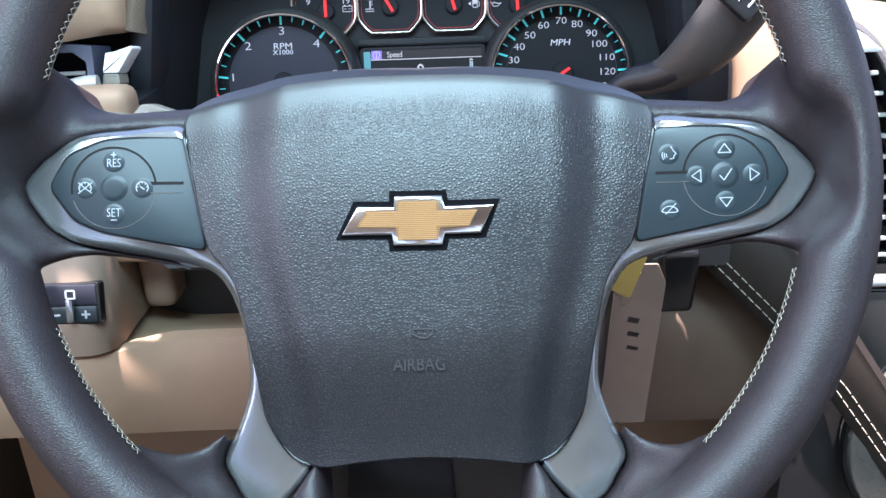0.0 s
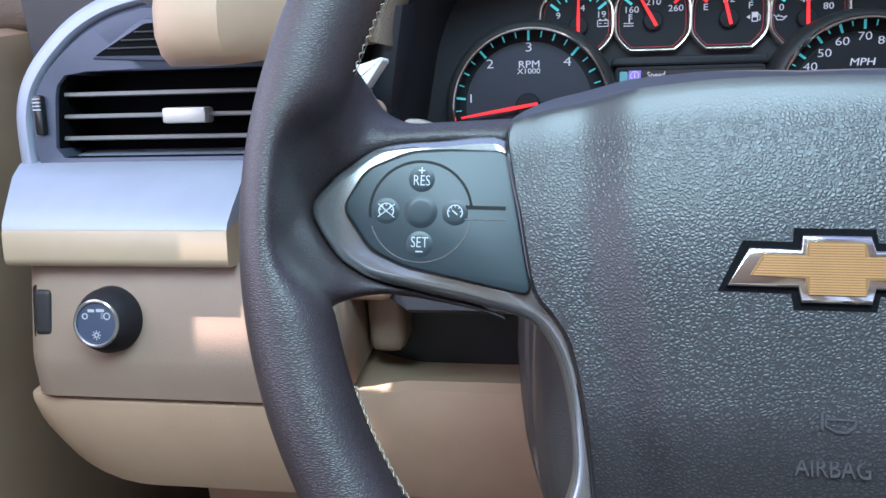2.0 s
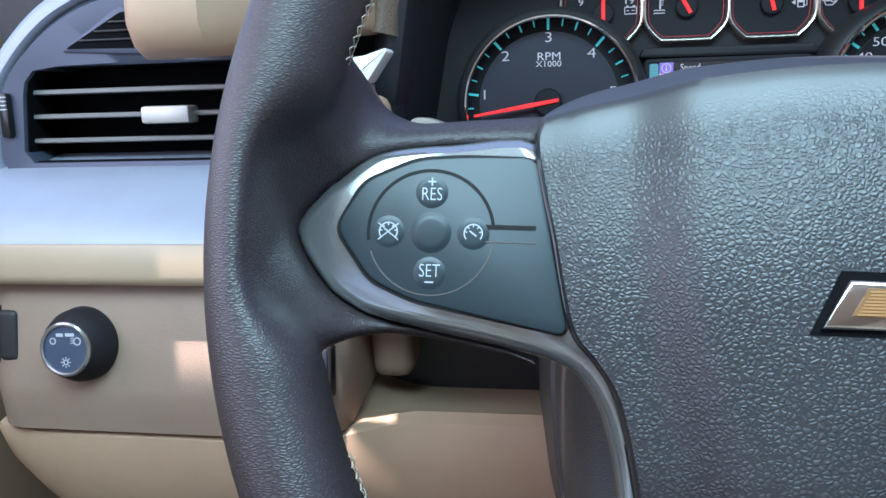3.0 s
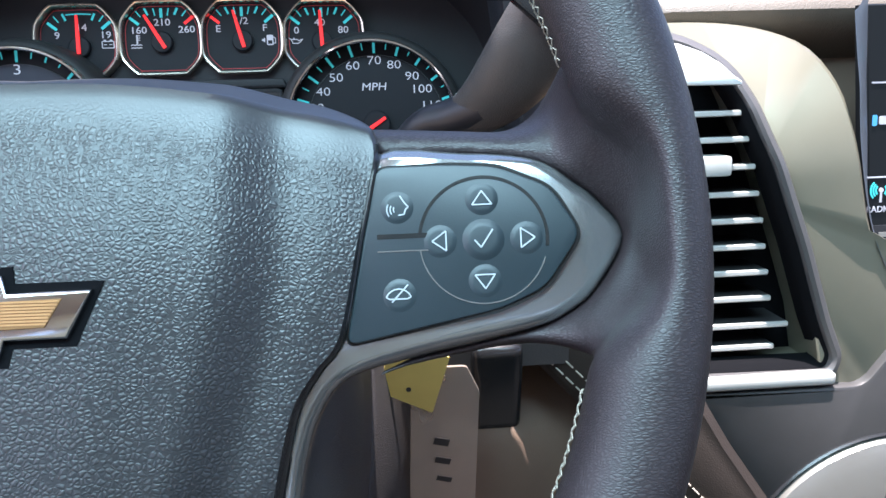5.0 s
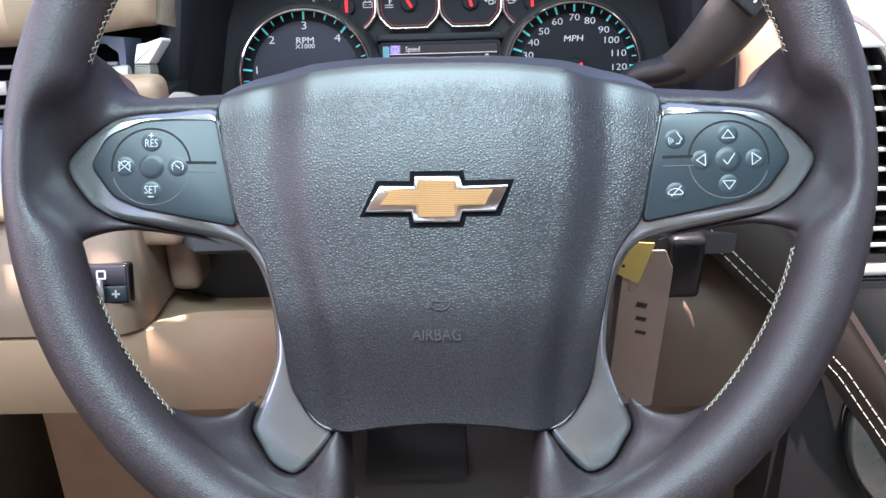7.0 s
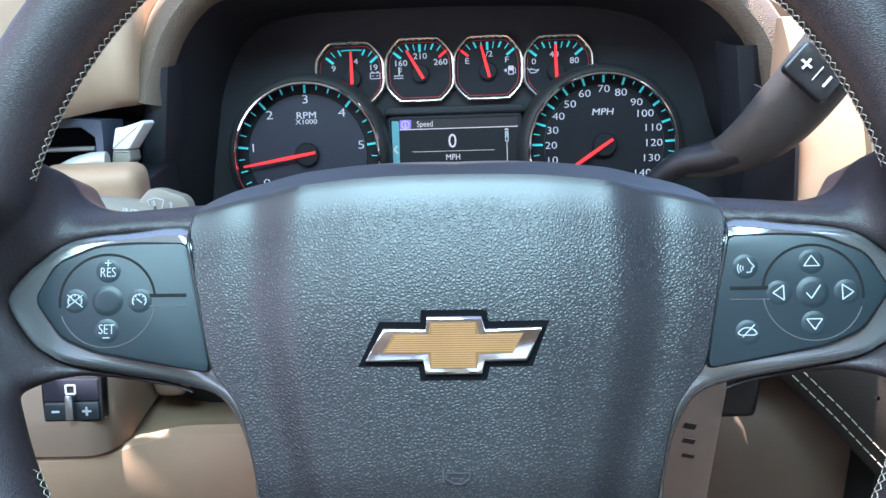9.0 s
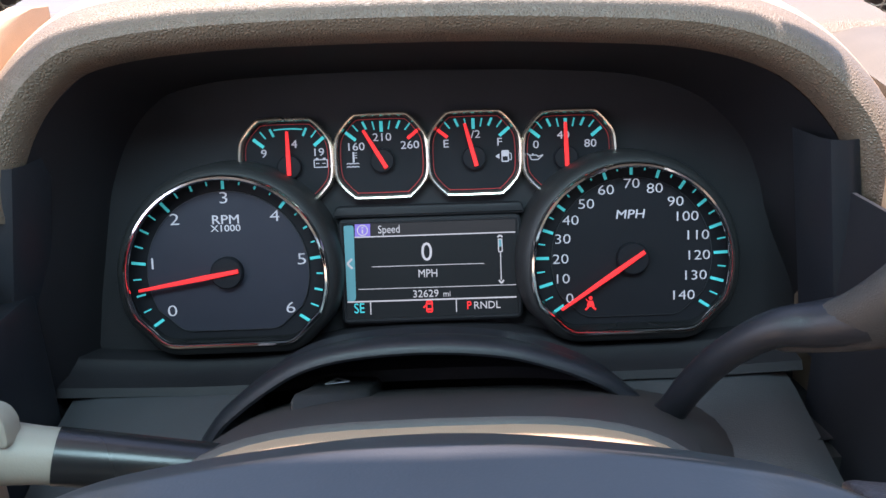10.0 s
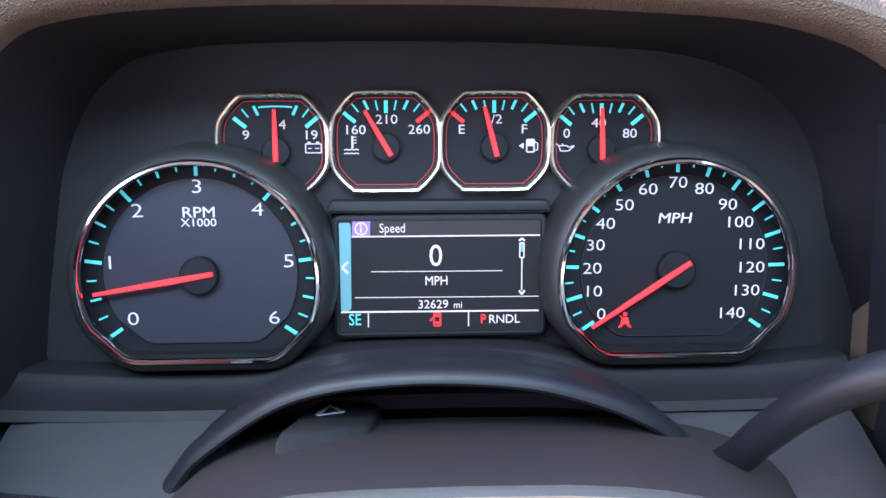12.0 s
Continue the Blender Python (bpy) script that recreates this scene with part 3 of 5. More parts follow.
    # airbag cover
    half = [(0, 0.0545), (0.02, 0.0540), (0.042, 0.0520), (0.062, 0.0492), (0.080, 0.0450), (0.092, 0.0398), (0.0990, 0.0338), (0.1006, 0.0250), (0.0983, 0.012), (0.0955, 0.0), (0.0903, -0.0245), (0.0838, -0.0335), (0.0780, -0.0430), (0.0738, -0.060), (0.0705, -0.0800), (0.0685, -0.0955), (0.0640, -0.1060), (0.0558, -0.1165), (0.0440, -0.1200), (0.025, -0.1175), (0, -0.1160)]
    ol = smooth_loop(half + [(-p[0], p[1]) for p in reversed(half[1:-1])], 5)
    c = Vector((0, -0.03))
    # rings run from the middle to the crease of the rolled edge, then on to the outline
    crease = []
    for p in ol:
        lo, hi = 0.0, 1.0
        for _ in range(30):
            mid = (lo + hi) / 2
            q = c.lerp(p, mid)
            lo, hi = (mid, hi) if q.y < 0.0455 - 0.0120 * (abs(q.x) / 0.1) ** 2.4 else (lo, mid)
        crease.append(min(lo, 0.97))
    loops = []
    for i in range(1, 37):
        loop = []
        for p, k in zip(ol, crease):
            q = c.lerp(p, (i / 28) ** 0.8 * k if i <= 28 else k + (i - 28) / 8 * (1 - k))
            loop.append((q.x, q.y, pad_height(q.x, q.y)))
        loops.append(loop)
    last = loops[-1]
    for ins, dz in ((0.0007, -0.0012), (0.0011, -0.003), (0.0013, -0.02)):
        loops.append([(p[0] * (1 + ins / 0.08), (p[1] + 0.03) * (1 + ins / 0.08) - 0.03, p[2] + dz) for p in last])
    bm = loft(loops)
    bm.faces.new([v for v in bm.verts[:len(ol)]])
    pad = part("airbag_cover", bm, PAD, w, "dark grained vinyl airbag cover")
    part("cover_joint", prism([(p.x * 1.022, p.y * 1.012) for p in ol if p.y < 0.031], -0.02, -0.012), BLACK, w)
    edge = []
    for p in ol:
        if p.y < 0.030:
            q = Vector((p.x * 1.007, p.y * 1.006))
            edge.append((q.x, q.y, 0.0020 + spoke_height(q.x, q.y) - 0.006 * sstep(-0.03, -0.07, q.y) + 0.005 * sstep(-0.10, -0.15, q.y)))
    part("cover_gap", tube(edge, 0.0008, 8), BLACK, w, "dark gap round the airbag cover")
    zc = pad_height(0, -0.018)
    em = part("emblem", prism(BOW_OUT, zc - 0.002, zc + 0.0022, 0.0012, 3), CHROME, w, "chrome cross-shaped emblem with gold inlay")
    em.matrix_basis = Matrix.Translation((-0.0018, 0, 0))
    part("emblem_recess", prism(BOW_RECESS, zc - 0.003, zc + 0.0002), VOID, em, "emblem recess, its shade painted black")
    part("inlay_ground", prism(BOW_IN, zc + 0.0020, zc + 0.0026, 0.0002, 1), GOLD_DARK, em)
    bm = bmesh.new()
    inside = lambda x, y: (-0.0066 < x < 0.0093 and -0.0254 < y < -0.0096) or (-0.0138 > y > -0.0203 and -0.0228 + (y + 0.02) * 0.55 < x < 0.0222 + (y + 0.0203) * 0.55)
    y = -0.0250
    while y < -0.0096:
        row = [x * 0.0005 - 0.0240 for x in range(101) if inside(x * 0.0005 - 0.0240, y)]
        if row:
            strip((row[0], y), (row[-1], y), 0.00050, zc + 0.0026, bm, 0.00022)
        y += 0.00078
    part("emblem_inlay", bm, GOLD, em, "gold ribbed inlay")
    lettering("lettering", "AIRBAG", 0.0076, EMBOSS, pad, -0.0010, -0.0766, pad_height(0, -0.0766) - 0.0002, "embossed lettering", wide=0.82, depth=0.0007)
    zh = pad_height(0, -0.063)
    horn = outline([(-0.0036, -0.0618), (0.0050, -0.0618), (0.0043, -0.0640), (0.0022, -0.0655), (-0.0006, -0.0654), (-0.0036, -0.0638)], 0.0006, zh - 0.0003, True, None, 0.0009)
    strip((-0.0046, -0.0600), (-0.0046, -0.0650), 0.0008, zh - 0.0003, horn, 0.0009)
    part("horn_symbol", horn, EMBOSS, pad)
    # hub behind the cover
    part("hub", lathe([(0.030, -0.02), (0.062, -0.022), (0.066, -0.035), (0.050, -0.055), (0.03, -0.058)], 36, (0, -0.02)), DARK, w)
    return w


make_wheel()


# ---- instrument cluster: x right, y up the dials, z to the driver ----
CLUSTER = frame_at((0, 0.645, 1.155), 12)


def dial_outline(cx, cy, r, flat, n=56):
    """A circle cut flat at the bottom with rounded lower corners."""
    a = math.degrees(math.asin(flat / r))
    pts = arc(cx, cy, r, -a + 20, 180 + a - 20, n)
    yb, xb = cy - flat, r * math.cos(radians(a)) * 0.86
    q = [pts[-1], Vector((cx - xb, yb)), Vector((cx + xb, yb)), pts[0]]
    cut = []
    for i in (1, 2):
        u, v = (q[i - 1] - q[i]).normalized() * r * 0.10, (q[i + 1] - q[i]).normalized() * r * 0.10
        cut += [q[i] + u * (1 - t) ** 2 + v * t ** 2 for t in (0, 0.25, 0.5, 0.75, 1)]
    return [*pts, *cut]


def ring_band(inner, steps, bm=None):
    """A band lofted from an outline: steps of (grow, z)."""
    return loft([[(p.x, p.y, z) for p in grow(inner, g)] for g, z in steps], True, False, bm)


def make_cluster():
    c = thing("instrument_cluster", "black instrument cluster with chrome-ringed gauges, teal marks and red pointers", "instrument cluster", CLUSTER)
    part("face_plate", prism(rounded([(-0.185, -0.082), (0.185, -0.082), (0.185, 0.085), (-0.185, 0.085)], 0.03), -0.040, -0.0165), BAY, c)
    # numeral places from the dial's centre
    TACH = [(-0.0308, -0.0200), (-0.0393, 0.0055), (-0.0260, 0.0284), (0.0003, 0.0388), (0.0262, 0.0285), (0.0390, 0.0053), (0.0316, -0.0204)]
    SPEEDS = [(-0.0330, -0.0208), (-0.0371, -0.0102), (-0.0376, 0.0004), (-0.0364, 0.0110), (-0.0320, 0.0207), (-0.0238, 0.0290), (-0.0134, 0.0360), (0.0000, 0.0389), (0.0121, 0.0360), (0.0230, 0.0288), (0.0286, 0.0208), (0.0343, 0.0107), (0.0349, 0.0000), (0.0332, -0.0107), (0.0269, -0.0212)]
    for cx, cy, rx, ry, tach in ((-0.1069, -0.0158, -0.1052, -0.0170, True), (0.1056, -0.0160, 0.1031, -0.0178, False)):
        g = part("tachometer" if tach else "speedometer", prism(dial_outline(cx, cy, 0.0565, 0.0400), -0.030, -0.0012), DIAL, c, "round gauge with a chrome ring")
        part("dial_centre", prism(dial_outline(cx, cy, 0.0425, 0.0312), -0.0012, 0.0, 0.0003, 1), DIAL_LIGHT if tach else DIAL, g, "grey dial centre" if tach else "black dial centre")
        part("dial_edge", outline(dial_outline(cx, cy, 0.0424, 0.0311), 0.0003, -0.0002, h=0.0004), GREY, g)
        o = dial_outline(rx, ry, 0.0498, 0.0335)
        low = dial_outline(cx, cy, 0.0530, 0.0350)
        part("gauge_wall", loft([[(p.x, p.y, -0.0010) for p in low], [(p.x, p.y, 0.0035) for p in grow(low, -0.0004)], [(p.x, p.y, 0.0040) for p in grow(low, -0.0002)], [(p.x, p.y, 0.0128) for p in o]], True, False), BLACK, g)
        part("chrome_ring", ring_band(o, ((0.0002, 0.0110), (0.0004, 0.0134), (0.0010, 0.0143), (0.0020, 0.0142), (0.0028, 0.0128), (0.0031, 0.0095))), CHROME, g, "polished chrome ring")
        part("gauge_surround", ring_band(o, ((0.0030, 0.0118), (0.0048, 0.0108), (0.0072, 0.0075), (0.0086, 0.0005), (0.0092, -0.0165))), DARK, g)
        span = 6000 if tach else 140
        ang = lambda v: radians(214 - 248 * v / span)
        P = lambda r, a: (cx + r * math.cos(a), cy + r * math.sin(a))
        step = 250 if tach else 5
        for i in range(span // step + 1):
            a = ang(i * step)
            major = i % (4 if tach else 2) == 0
            mid = tach and i % 4 == 2
            r0, r1 = (0.0436, 0.0509) if major else ((0.0458, 0.0507) if mid else (0.0462, 0.0505))
            part("tick", strip(P(r0, a), P(r1, a), 0.0015 if major else (0.0010 if mid else 0.0007), -0.0008 if major else -0.0010), TEAL, g)
        if tach:
            for v, (nx, ny) in enumerate(TACH):
                lettering("numeral", str(v), 0.0086, LIT, g, cx + nx, cy + ny, 0.0003, wide=1.34, bold=-0.00010)
            lettering("lettering", "RPM", 0.0067, LIT, g, cx + 0.0005, cy + 0.0275, 0.0003, wide=1.18)
            lettering("lettering", "X1000", 0.0050, LIT, g, cx + 0.0003, cy + 0.0230, 0.0003, wide=1.16)
        else:
            for v, (nx, ny) in enumerate(SPEEDS):
                lettering("numeral", str(v * 10), 0.0073, LIT, g, cx + nx, cy + ny, 0.0003, wide=1.24, bold=-0.00008)
            lettering("lettering", "MPH", 0.0066, LIT, g, cx - 0.0009, cy + 0.0229, 0.0003, wide=1.18, shear=0.12)
            bx, by = cx - 0.0220, cy - 0.0236
            belt = lathe([(0.0010, 0.0002), (0.0010, 0.0006), (0.0002, 0.0007)], 12, (bx, by + 0.0028))
            prism([(bx - 0.0013, by + 0.0013), (bx + 0.0013, by + 0.0013), (bx + 0.0020, by - 0.0018), (bx - 0.0020, by - 0.0018)], 0.0002, 0.0006, bm=belt)
            strip((bx - 0.0028, by - 0.0034), (bx - 0.0010, by - 0.0020), 0.0008, 0.0002, belt)
            strip((bx + 0.0028, by - 0.0034), (bx + 0.0010, by - 0.0020), 0.0008, 0.0002, belt)
            strip((bx - 0.0026, by + 0.0024), (bx + 0.0026, by - 0.0030), 0.0004, 0.0006, belt)
            part("seat_belt_lamp", belt, RED, g, "red seat belt warning lamp")
        part("hub_cap", lathe([(0.0084, 0.0), (0.0084, 0.0042), (0.0077, 0.0050), (0.001, 0.0052)], 32, (cx, cy)), DIAL, g)
        a = ang(598 if tach else 0.2)
        d, s = Vector((math.cos(a), math.sin(a))), Vector((-math.sin(a), math.cos(a)))
        o2 = Vector((cx, cy))
        part("pointer", prism([o2 - d * 0.0066 - s * 0.0010, o2 - d * 0.0066 + s * 0.0010, o2 + d * 0.012 + s * 0.0013, o2 + d * 0.0460 + s * 0.0007, o2 + d * 0.0460 - s * 0.0007, o2 + d * 0.012 - s * 0.0013], 0.0054, 0.0068, 0.0004, 1), RED, g, "red pointer")
    # four small gauges
    specs = [(-0.0737, 0.0375, -0.0751, -0.0010, ("9", "14", "19"), "battery"), (-0.0242, 0.0392, -0.0245, 0.0002, ("160", "210", "260"), "temperature"), (0.0247, 0.0390, 0.0248, 0.0, ("E", "1/2", "F"), "fuel"), (0.0738, 0.0374, 0.0752, -0.0014, ("0", "40", "80"), "oil")]
    needle = [90, 120, 104.5, 92]
    Z = -0.0145
    PLACES = [[(-0.0135, 0.0073), (0.0012, 0.0118), (0.0154, 0.0071)], [(-0.0142, 0.0076), (0.0002, 0.0122), (0.0149, 0.0076)], [(-0.0148, 0.0077), (-0.0005, 0.0122), (0.0138, 0.0077)], [(-0.0158, 0.0072), (-0.0011, 0.0118), (0.0133, 0.0070)]]
    SYMBOLS = [(0.0165, 0.0013), (-0.0159, 0.0005), (0.0160, 0.0003), (-0.0164, 0.0008)]
    half = [(0.0118, 0.0203), (0.0152, 0.0212), (0.0203, 0.0262), (0.0233, 0.0315), (0.0239, 0.0410), (0.0231, 0.0505), (0.0198, 0.0562), (0.0150, 0.0614), (0.0106, 0.0628)]
    for i, (cx, cy, ccx, lift, txt, kind) in enumerate(specs):
        rise = lambda y: y + lift * sstep(0.030, 0.060, y)
        shape = smooth_loop([(ccx + x, rise(y)) for x, y in half] + [(ccx - x, rise(y)) for x, y in reversed(half)], 4)
        g = part(kind + "_gauge", prism(shape, Z - 0.02, Z), DIAL, c, "small gauge in a chrome frame")
        part("chrome_frame", ring_band(shape, ((-0.0008, Z + 0.0004), (-0.0007, Z + 0.0034), (0.0, Z + 0.0047), (0.0008, Z + 0.0050), (0.0016, Z + 0.0042), (0.0019, Z + 0.002), (0.0019, Z - 0.004))), HOOD_TINT_CHROME, g, "polished chrome frame")
        part("red_glow_line", ring_band(shape, ((-0.0021, Z + 0.0005), (-0.0018, Z + 0.0005))), RED_LINE, g)
        reach = lambda a: min(0.0208 / math.sin(radians(a)), 0.0246)
        P = lambda r, a: (cx + r * math.cos(radians(a)), cy + r * math.sin(radians(a)))
        for k in range(9):
            a = 141 - 12.75 * k
            if kind == "battery" and k not in (0, 1, 2, 6, 7, 8):
                continue
            r1 = reach(a) - (0.0006 if kind == "battery" else 0)
            r0 = r1 - (0.0068 if k in (0, 8) else (0.0056 if k == 4 else 0.0045))
            red = (kind == "temperature" and k == 8) or (kind == "fuel" and k == 0)
            part("tick", strip(P(r0, a), P(r1, a), 0.0017 if k % 4 == 0 else (0.0012 if k % 2 == 0 else 0.0007), Z + 0.0003), RED if red else TEAL, g)
        if kind == "battery":
            run = [P(0.0201 / math.sin(radians(a)) ** 0.7, a) for a in range(111, 68, -3)]
            part("tick", prism([(x, y + 0.00035) for x, y in run] + [(x, y - 0.00035) for x, y in reversed(run)], Z + 0.0003, Z + 0.0007), TEAL, g)
        for t, (nx, ny) in zip(txt, PLACES[i]):
            lettering("numeral", t, 0.0059, LIT, g, cx + nx, cy + ny, Z + 0.0003, wide=1.16)
        sx, sy = cx + SYMBOLS[i][0], cy + SYMBOLS[i][1]
        if kind == "battery":
            bm = outline([(sx - 0.0035, sy - 0.002), (sx + 0.0035, sy - 0.002), (sx + 0.0035, sy + 0.002), (sx - 0.0035, sy + 0.002)], 0.0005, Z + 0.0002)
            strip((sx - 0.0026, sy + 0.0026), (sx - 0.0012, sy + 0.0026), 0.0008, Z + 0.0002, bm)
            strip((sx + 0.0012, sy + 0.0026), (sx + 0.0026, sy + 0.0026), 0.0008, Z + 0.0002, bm)
            strip((sx - 0.0025, sy), (sx - 0.0008, sy), 0.0004, Z + 0.0002, bm)
            strip((sx + 0.0008, sy), (sx + 0.0025, sy), 0.0004, Z + 0.0002, bm)
        elif kind == "temperature":
            bm = strip((sx + 0.0005, sy - 0.001), (sx + 0.0005, sy + 0.0045), 0.0009, Z + 0.0002)
            for k in range(3):
                strip((sx + 0.0005, sy + 0.0040 - 0.0013 * k), (sx + 0.0024, sy + 0.0040 - 0.0013 * k), 0.0004, Z + 0.0002, bm)
            for k in (0, 1):
                outline([(sx - 0.0033 + 0.0011 * j, sy - 0.0018 - 0.0017 * k + 0.0004 * (j % 2)) for j in range(7)], 0.0005, Z + 0.0002, False, bm)
        elif kind == "fuel":
            bm = outline([(sx - 0.0010, sy - 0.0028), (sx + 0.0024, sy - 0.0028), (sx + 0.0024, sy + 0.0028), (sx - 0.0010, sy + 0.0028)], 0.0006, Z + 0.0002)
            strip((sx - 0.0010, sy + 0.0012), (sx + 0.0024, sy + 0.0012), 0.0028, Z + 0.0002, bm)
            outline([(sx + 0.0024, sy + 0.0020), (sx + 0.0040, sy + 0.0010), (sx + 0.0040, sy - 0.0020), (sx + 0.0028, sy - 0.0020)], 0.0004, Z + 0.0002, False, bm)
            prism([(sx - 0.0046, sy), (sx - 0.0024, sy + 0.0014), (sx - 0.0024, sy - 0.0014)], Z + 0.0002, Z + 0.0006, bm=bm)
        else:
            bm = outline([(sx - 0.003, sy + 0.001), (sx - 0.002, sy - 0.0014), (sx + 0.0016, sy - 0.0014), (sx + 0.0042, sy + 0.0010), (sx + 0.0016, sy + 0.0002), (sx + 0.0008, sy + 0.0010)], 0.0005, Z + 0.0002)
            strip((sx - 0.0012, sy + 0.0010), (sx - 0.0012, sy + 0.0020), 0.0006, Z + 0.0002, bm)
            strip((sx - 0.0030, sy + 0.0010), (sx - 0.0044, sy + 0.0020), 0.0005, Z + 0.0002, bm)
        part("symbol", bm, LIT, g, "white symbol")
        part("hub_cap", lathe([(0.0064, Z), (0.0064, Z + 0.003), (0.0058, Z + 0.0036), (0.0008, Z + 0.0038)], 28, (cx, cy)), DIAL, g)
        a = radians(needle[i])
        d, s = Vector((math.cos(a), math.sin(a))), Vector((-math.sin(a), math.cos(a)))
        o2 = Vector((cx, cy))
        part("pointer", prism([o2 - d * 0.0044 - s * 0.0011, o2 - d * 0.0044 + s * 0.0011, o2 + d * 0.006 + s * 0.0011, o2 + d * 0.0188 + s * 0.0007, o2 + d * 0.0188 - s * 0.0007, o2 + d * 0.006 - s * 0.0011], Z + 0.0040, Z + 0.0051, 0.0003, 1), RED, g, "red pointer")
    # display
    Z = -0.007
    x0, x1, y0, y1 = -0.0466, 0.0459, -0.0452, 0.0062
    s = part("display", prism([(x0, y0), (x1, y0), (x1, y1), (x0, y1)], Z - 0.012, Z), SCREEN, c, "lit driver display")
    inner = [Vector((x0, y0)), Vector((x1, y0)), Vector((x1, y1)), Vector((x0, y1))]
    part("display_frame", loft([[(p.x, p.y, z) for p in grow(rounded(inner, 0.0008, 2), g)] for g, z in ((0.0, Z - 0.002), (0.0002, Z + 0.0005), (0.0012, Z + 0.0006), (0.0024, Z - 0.0002), (0.0034, Z - 0.012))], True, False), BAY, c)
    # ledge that runs between the two large gauges above the display
    part("display_ledge", prism(rounded([(-0.052, 0.0095), (0.051, 0.0090), (0.049, 0.0150), (-0.050, 0.0155)], 0.002), -0.0170, Z - 0.001, 0.0015, 2), BAY, c)
    q = Z + 0.0002
    part("display_band", prism(rounded([(-0.0460, -0.0352), (-0.0424, -0.0352), (-0.0413, -0.0340), (-0.0407, 0.0045), (-0.0413, 0.0057), (-0.0460, 0.0057)], 0.001), q, q + 0.0002), DISPLAY_TEAL, s)
    part("display_symbol", outline([(-0.0424, -0.0122), (-0.0450, -0.0148), (-0.0424, -0.0175)], 0.0010, q + 0.0002, False), SHOWN, s)
    part("display_header", prism([(-0.0316, -0.0006), (0.0452, -0.0008), (0.0452, 0.0060), (-0.0316, 0.0062)], q - 0.0001, q + 0.0001), DISPLAY_GREY, s)
    part("display_icon", prism([(-0.0403, -0.0004), (-0.0321, -0.0004), (-0.0318, 0.0062), (-0.0400, 0.0062)], q, q + 0.0002), DISPLAY_VIOLET, s)
    ic = outline(arc(-0.0361, 0.0029, 0.0027, 0, 360, 18)[:-1], 0.0005, q + 0.0002)
    strip((-0.0361, 0.0012), (-0.0361, 0.0033), 0.0008, q + 0.0002, ic)
    strip((-0.0361, 0.0040), (-0.0361, 0.0047), 0.0008, q + 0.0002, ic)
    part("display_symbol", ic, SHOWN, s)
    for xa, ya, xb, yb, wd in ((-0.0405, -0.0007, 0.0451, -0.0009, 0.0006), (-0.0319, -0.0169, 0.0281, -0.0172, 0.0003), (-0.0396, -0.0289, 0.0449, -0.0294, 0.0003), (-0.0460, -0.0356, 0.0450, -0.0361, 0.0007), (-0.0336, -0.0359, -0.0337, -0.0429, 0.0005), (0.0125, -0.0361, 0.0125, -0.0431, 0.0005)):
        part("display_line", strip((xa, ya), (xb, yb), wd, q), SHOWN, s)
    bar = strip((0.0370, -0.0112), (0.0370, -0.0266), 0.0005, q)
    outline([(0.0356, -0.0034), (0.0369, -0.0023), (0.0382, -0.0034)], 0.0008, q, False, bar)
    outline([(0.0358, -0.0266), (0.0371, -0.0284), (0.0384, -0.0266)], 0.0008, q, False, bar)
    outline([(0.0360, -0.0044), (0.0379, -0.0044), (0.0379, -0.0112), (0.0360, -0.0112)], 0.0005, q, True, bar)
    part("display_scroll_bar", bar, SHOWN, s)
    part("display_scroll_thumb", prism([(0.0361, -0.0045), (0.0378, -0.0045), (0.0378, -0.0085), (0.0361, -0.0085)], q - 0.0001, q + 0.0001), DISPLAY_TEAL, s)
    for t, px, py, size, m, wd in (("Speed", -0.0220, 0.0028, 0.0060, SHOWN, 0.82), ("MPH", -0.0022, -0.0217, 0.0061, SHOWN, 0.88), ("32629", -0.0038, -0.0327, 0.0056, SHOWN, 1.02), ("mi", 0.0076, -0.0331, 0.0045, SHOWN, 0.95), ("SE", -0.0398, -0.0395, 0.0077, TEAL, 0.80), ("P", 0.0193, -0.0400, 0.0062, RED, 0.86), ("RNDL", 0.0290, -0.0401, 0.0057, SHOWN, 0.98)):
        lettering("display_lettering", t, size, m, s, px, py, q + 0.0001, wide=wd)
    lettering("display_lettering", "0", 0.0142, SHOWN, s, -0.0024, -0.0103, q + 0.0001, wide=0.92)
    door = outline(rounded([(-0.0035, -0.0426), (-0.0005, -0.0426), (-0.0005, -0.0366), (-0.0035, -0.0366)], 0.0007, 3), 0.0006, q)
    strip((-0.0034, -0.0380), (-0.0006, -0.0380), 0.0009, q, door)
    strip((-0.0034, -0.0412), (-0.0006, -0.0412), 0.0009, q, door)
    strip((-0.0036, -0.0386), (-0.0052, -0.0402), 0.0007, q, door)
    part("door_ajar_symbol", door, RED, s)
    # moulded lower mask, dipping under both gauges
    edge = smooth_loop([(-0.192, -0.0585), (-0.170, -0.0600), (-0.1480, -0.0614), (-0.1223, -0.0627), (-0.0859, -0.0622), (-0.0719, -0.0584), (-0.0566, -0.0540), (-0.0364, -0.0514), (0.0043, -0.0509), (0.0376, -0.0525), (0.0583, -0.0563), (0.0766, -0.0622), (0.1079, -0.0625), (0.1380, -0.0618), (0.165, -0.0595), (0.187, -0.0575)], 4, False)
    loops = [[(p.x, p.y + dy, z) for p in edge] for dy, z in ((0.0006, -0.016), (0.0004, 0.0020), (-0.0004, 0.0034), (-0.0018, 0.0042))]
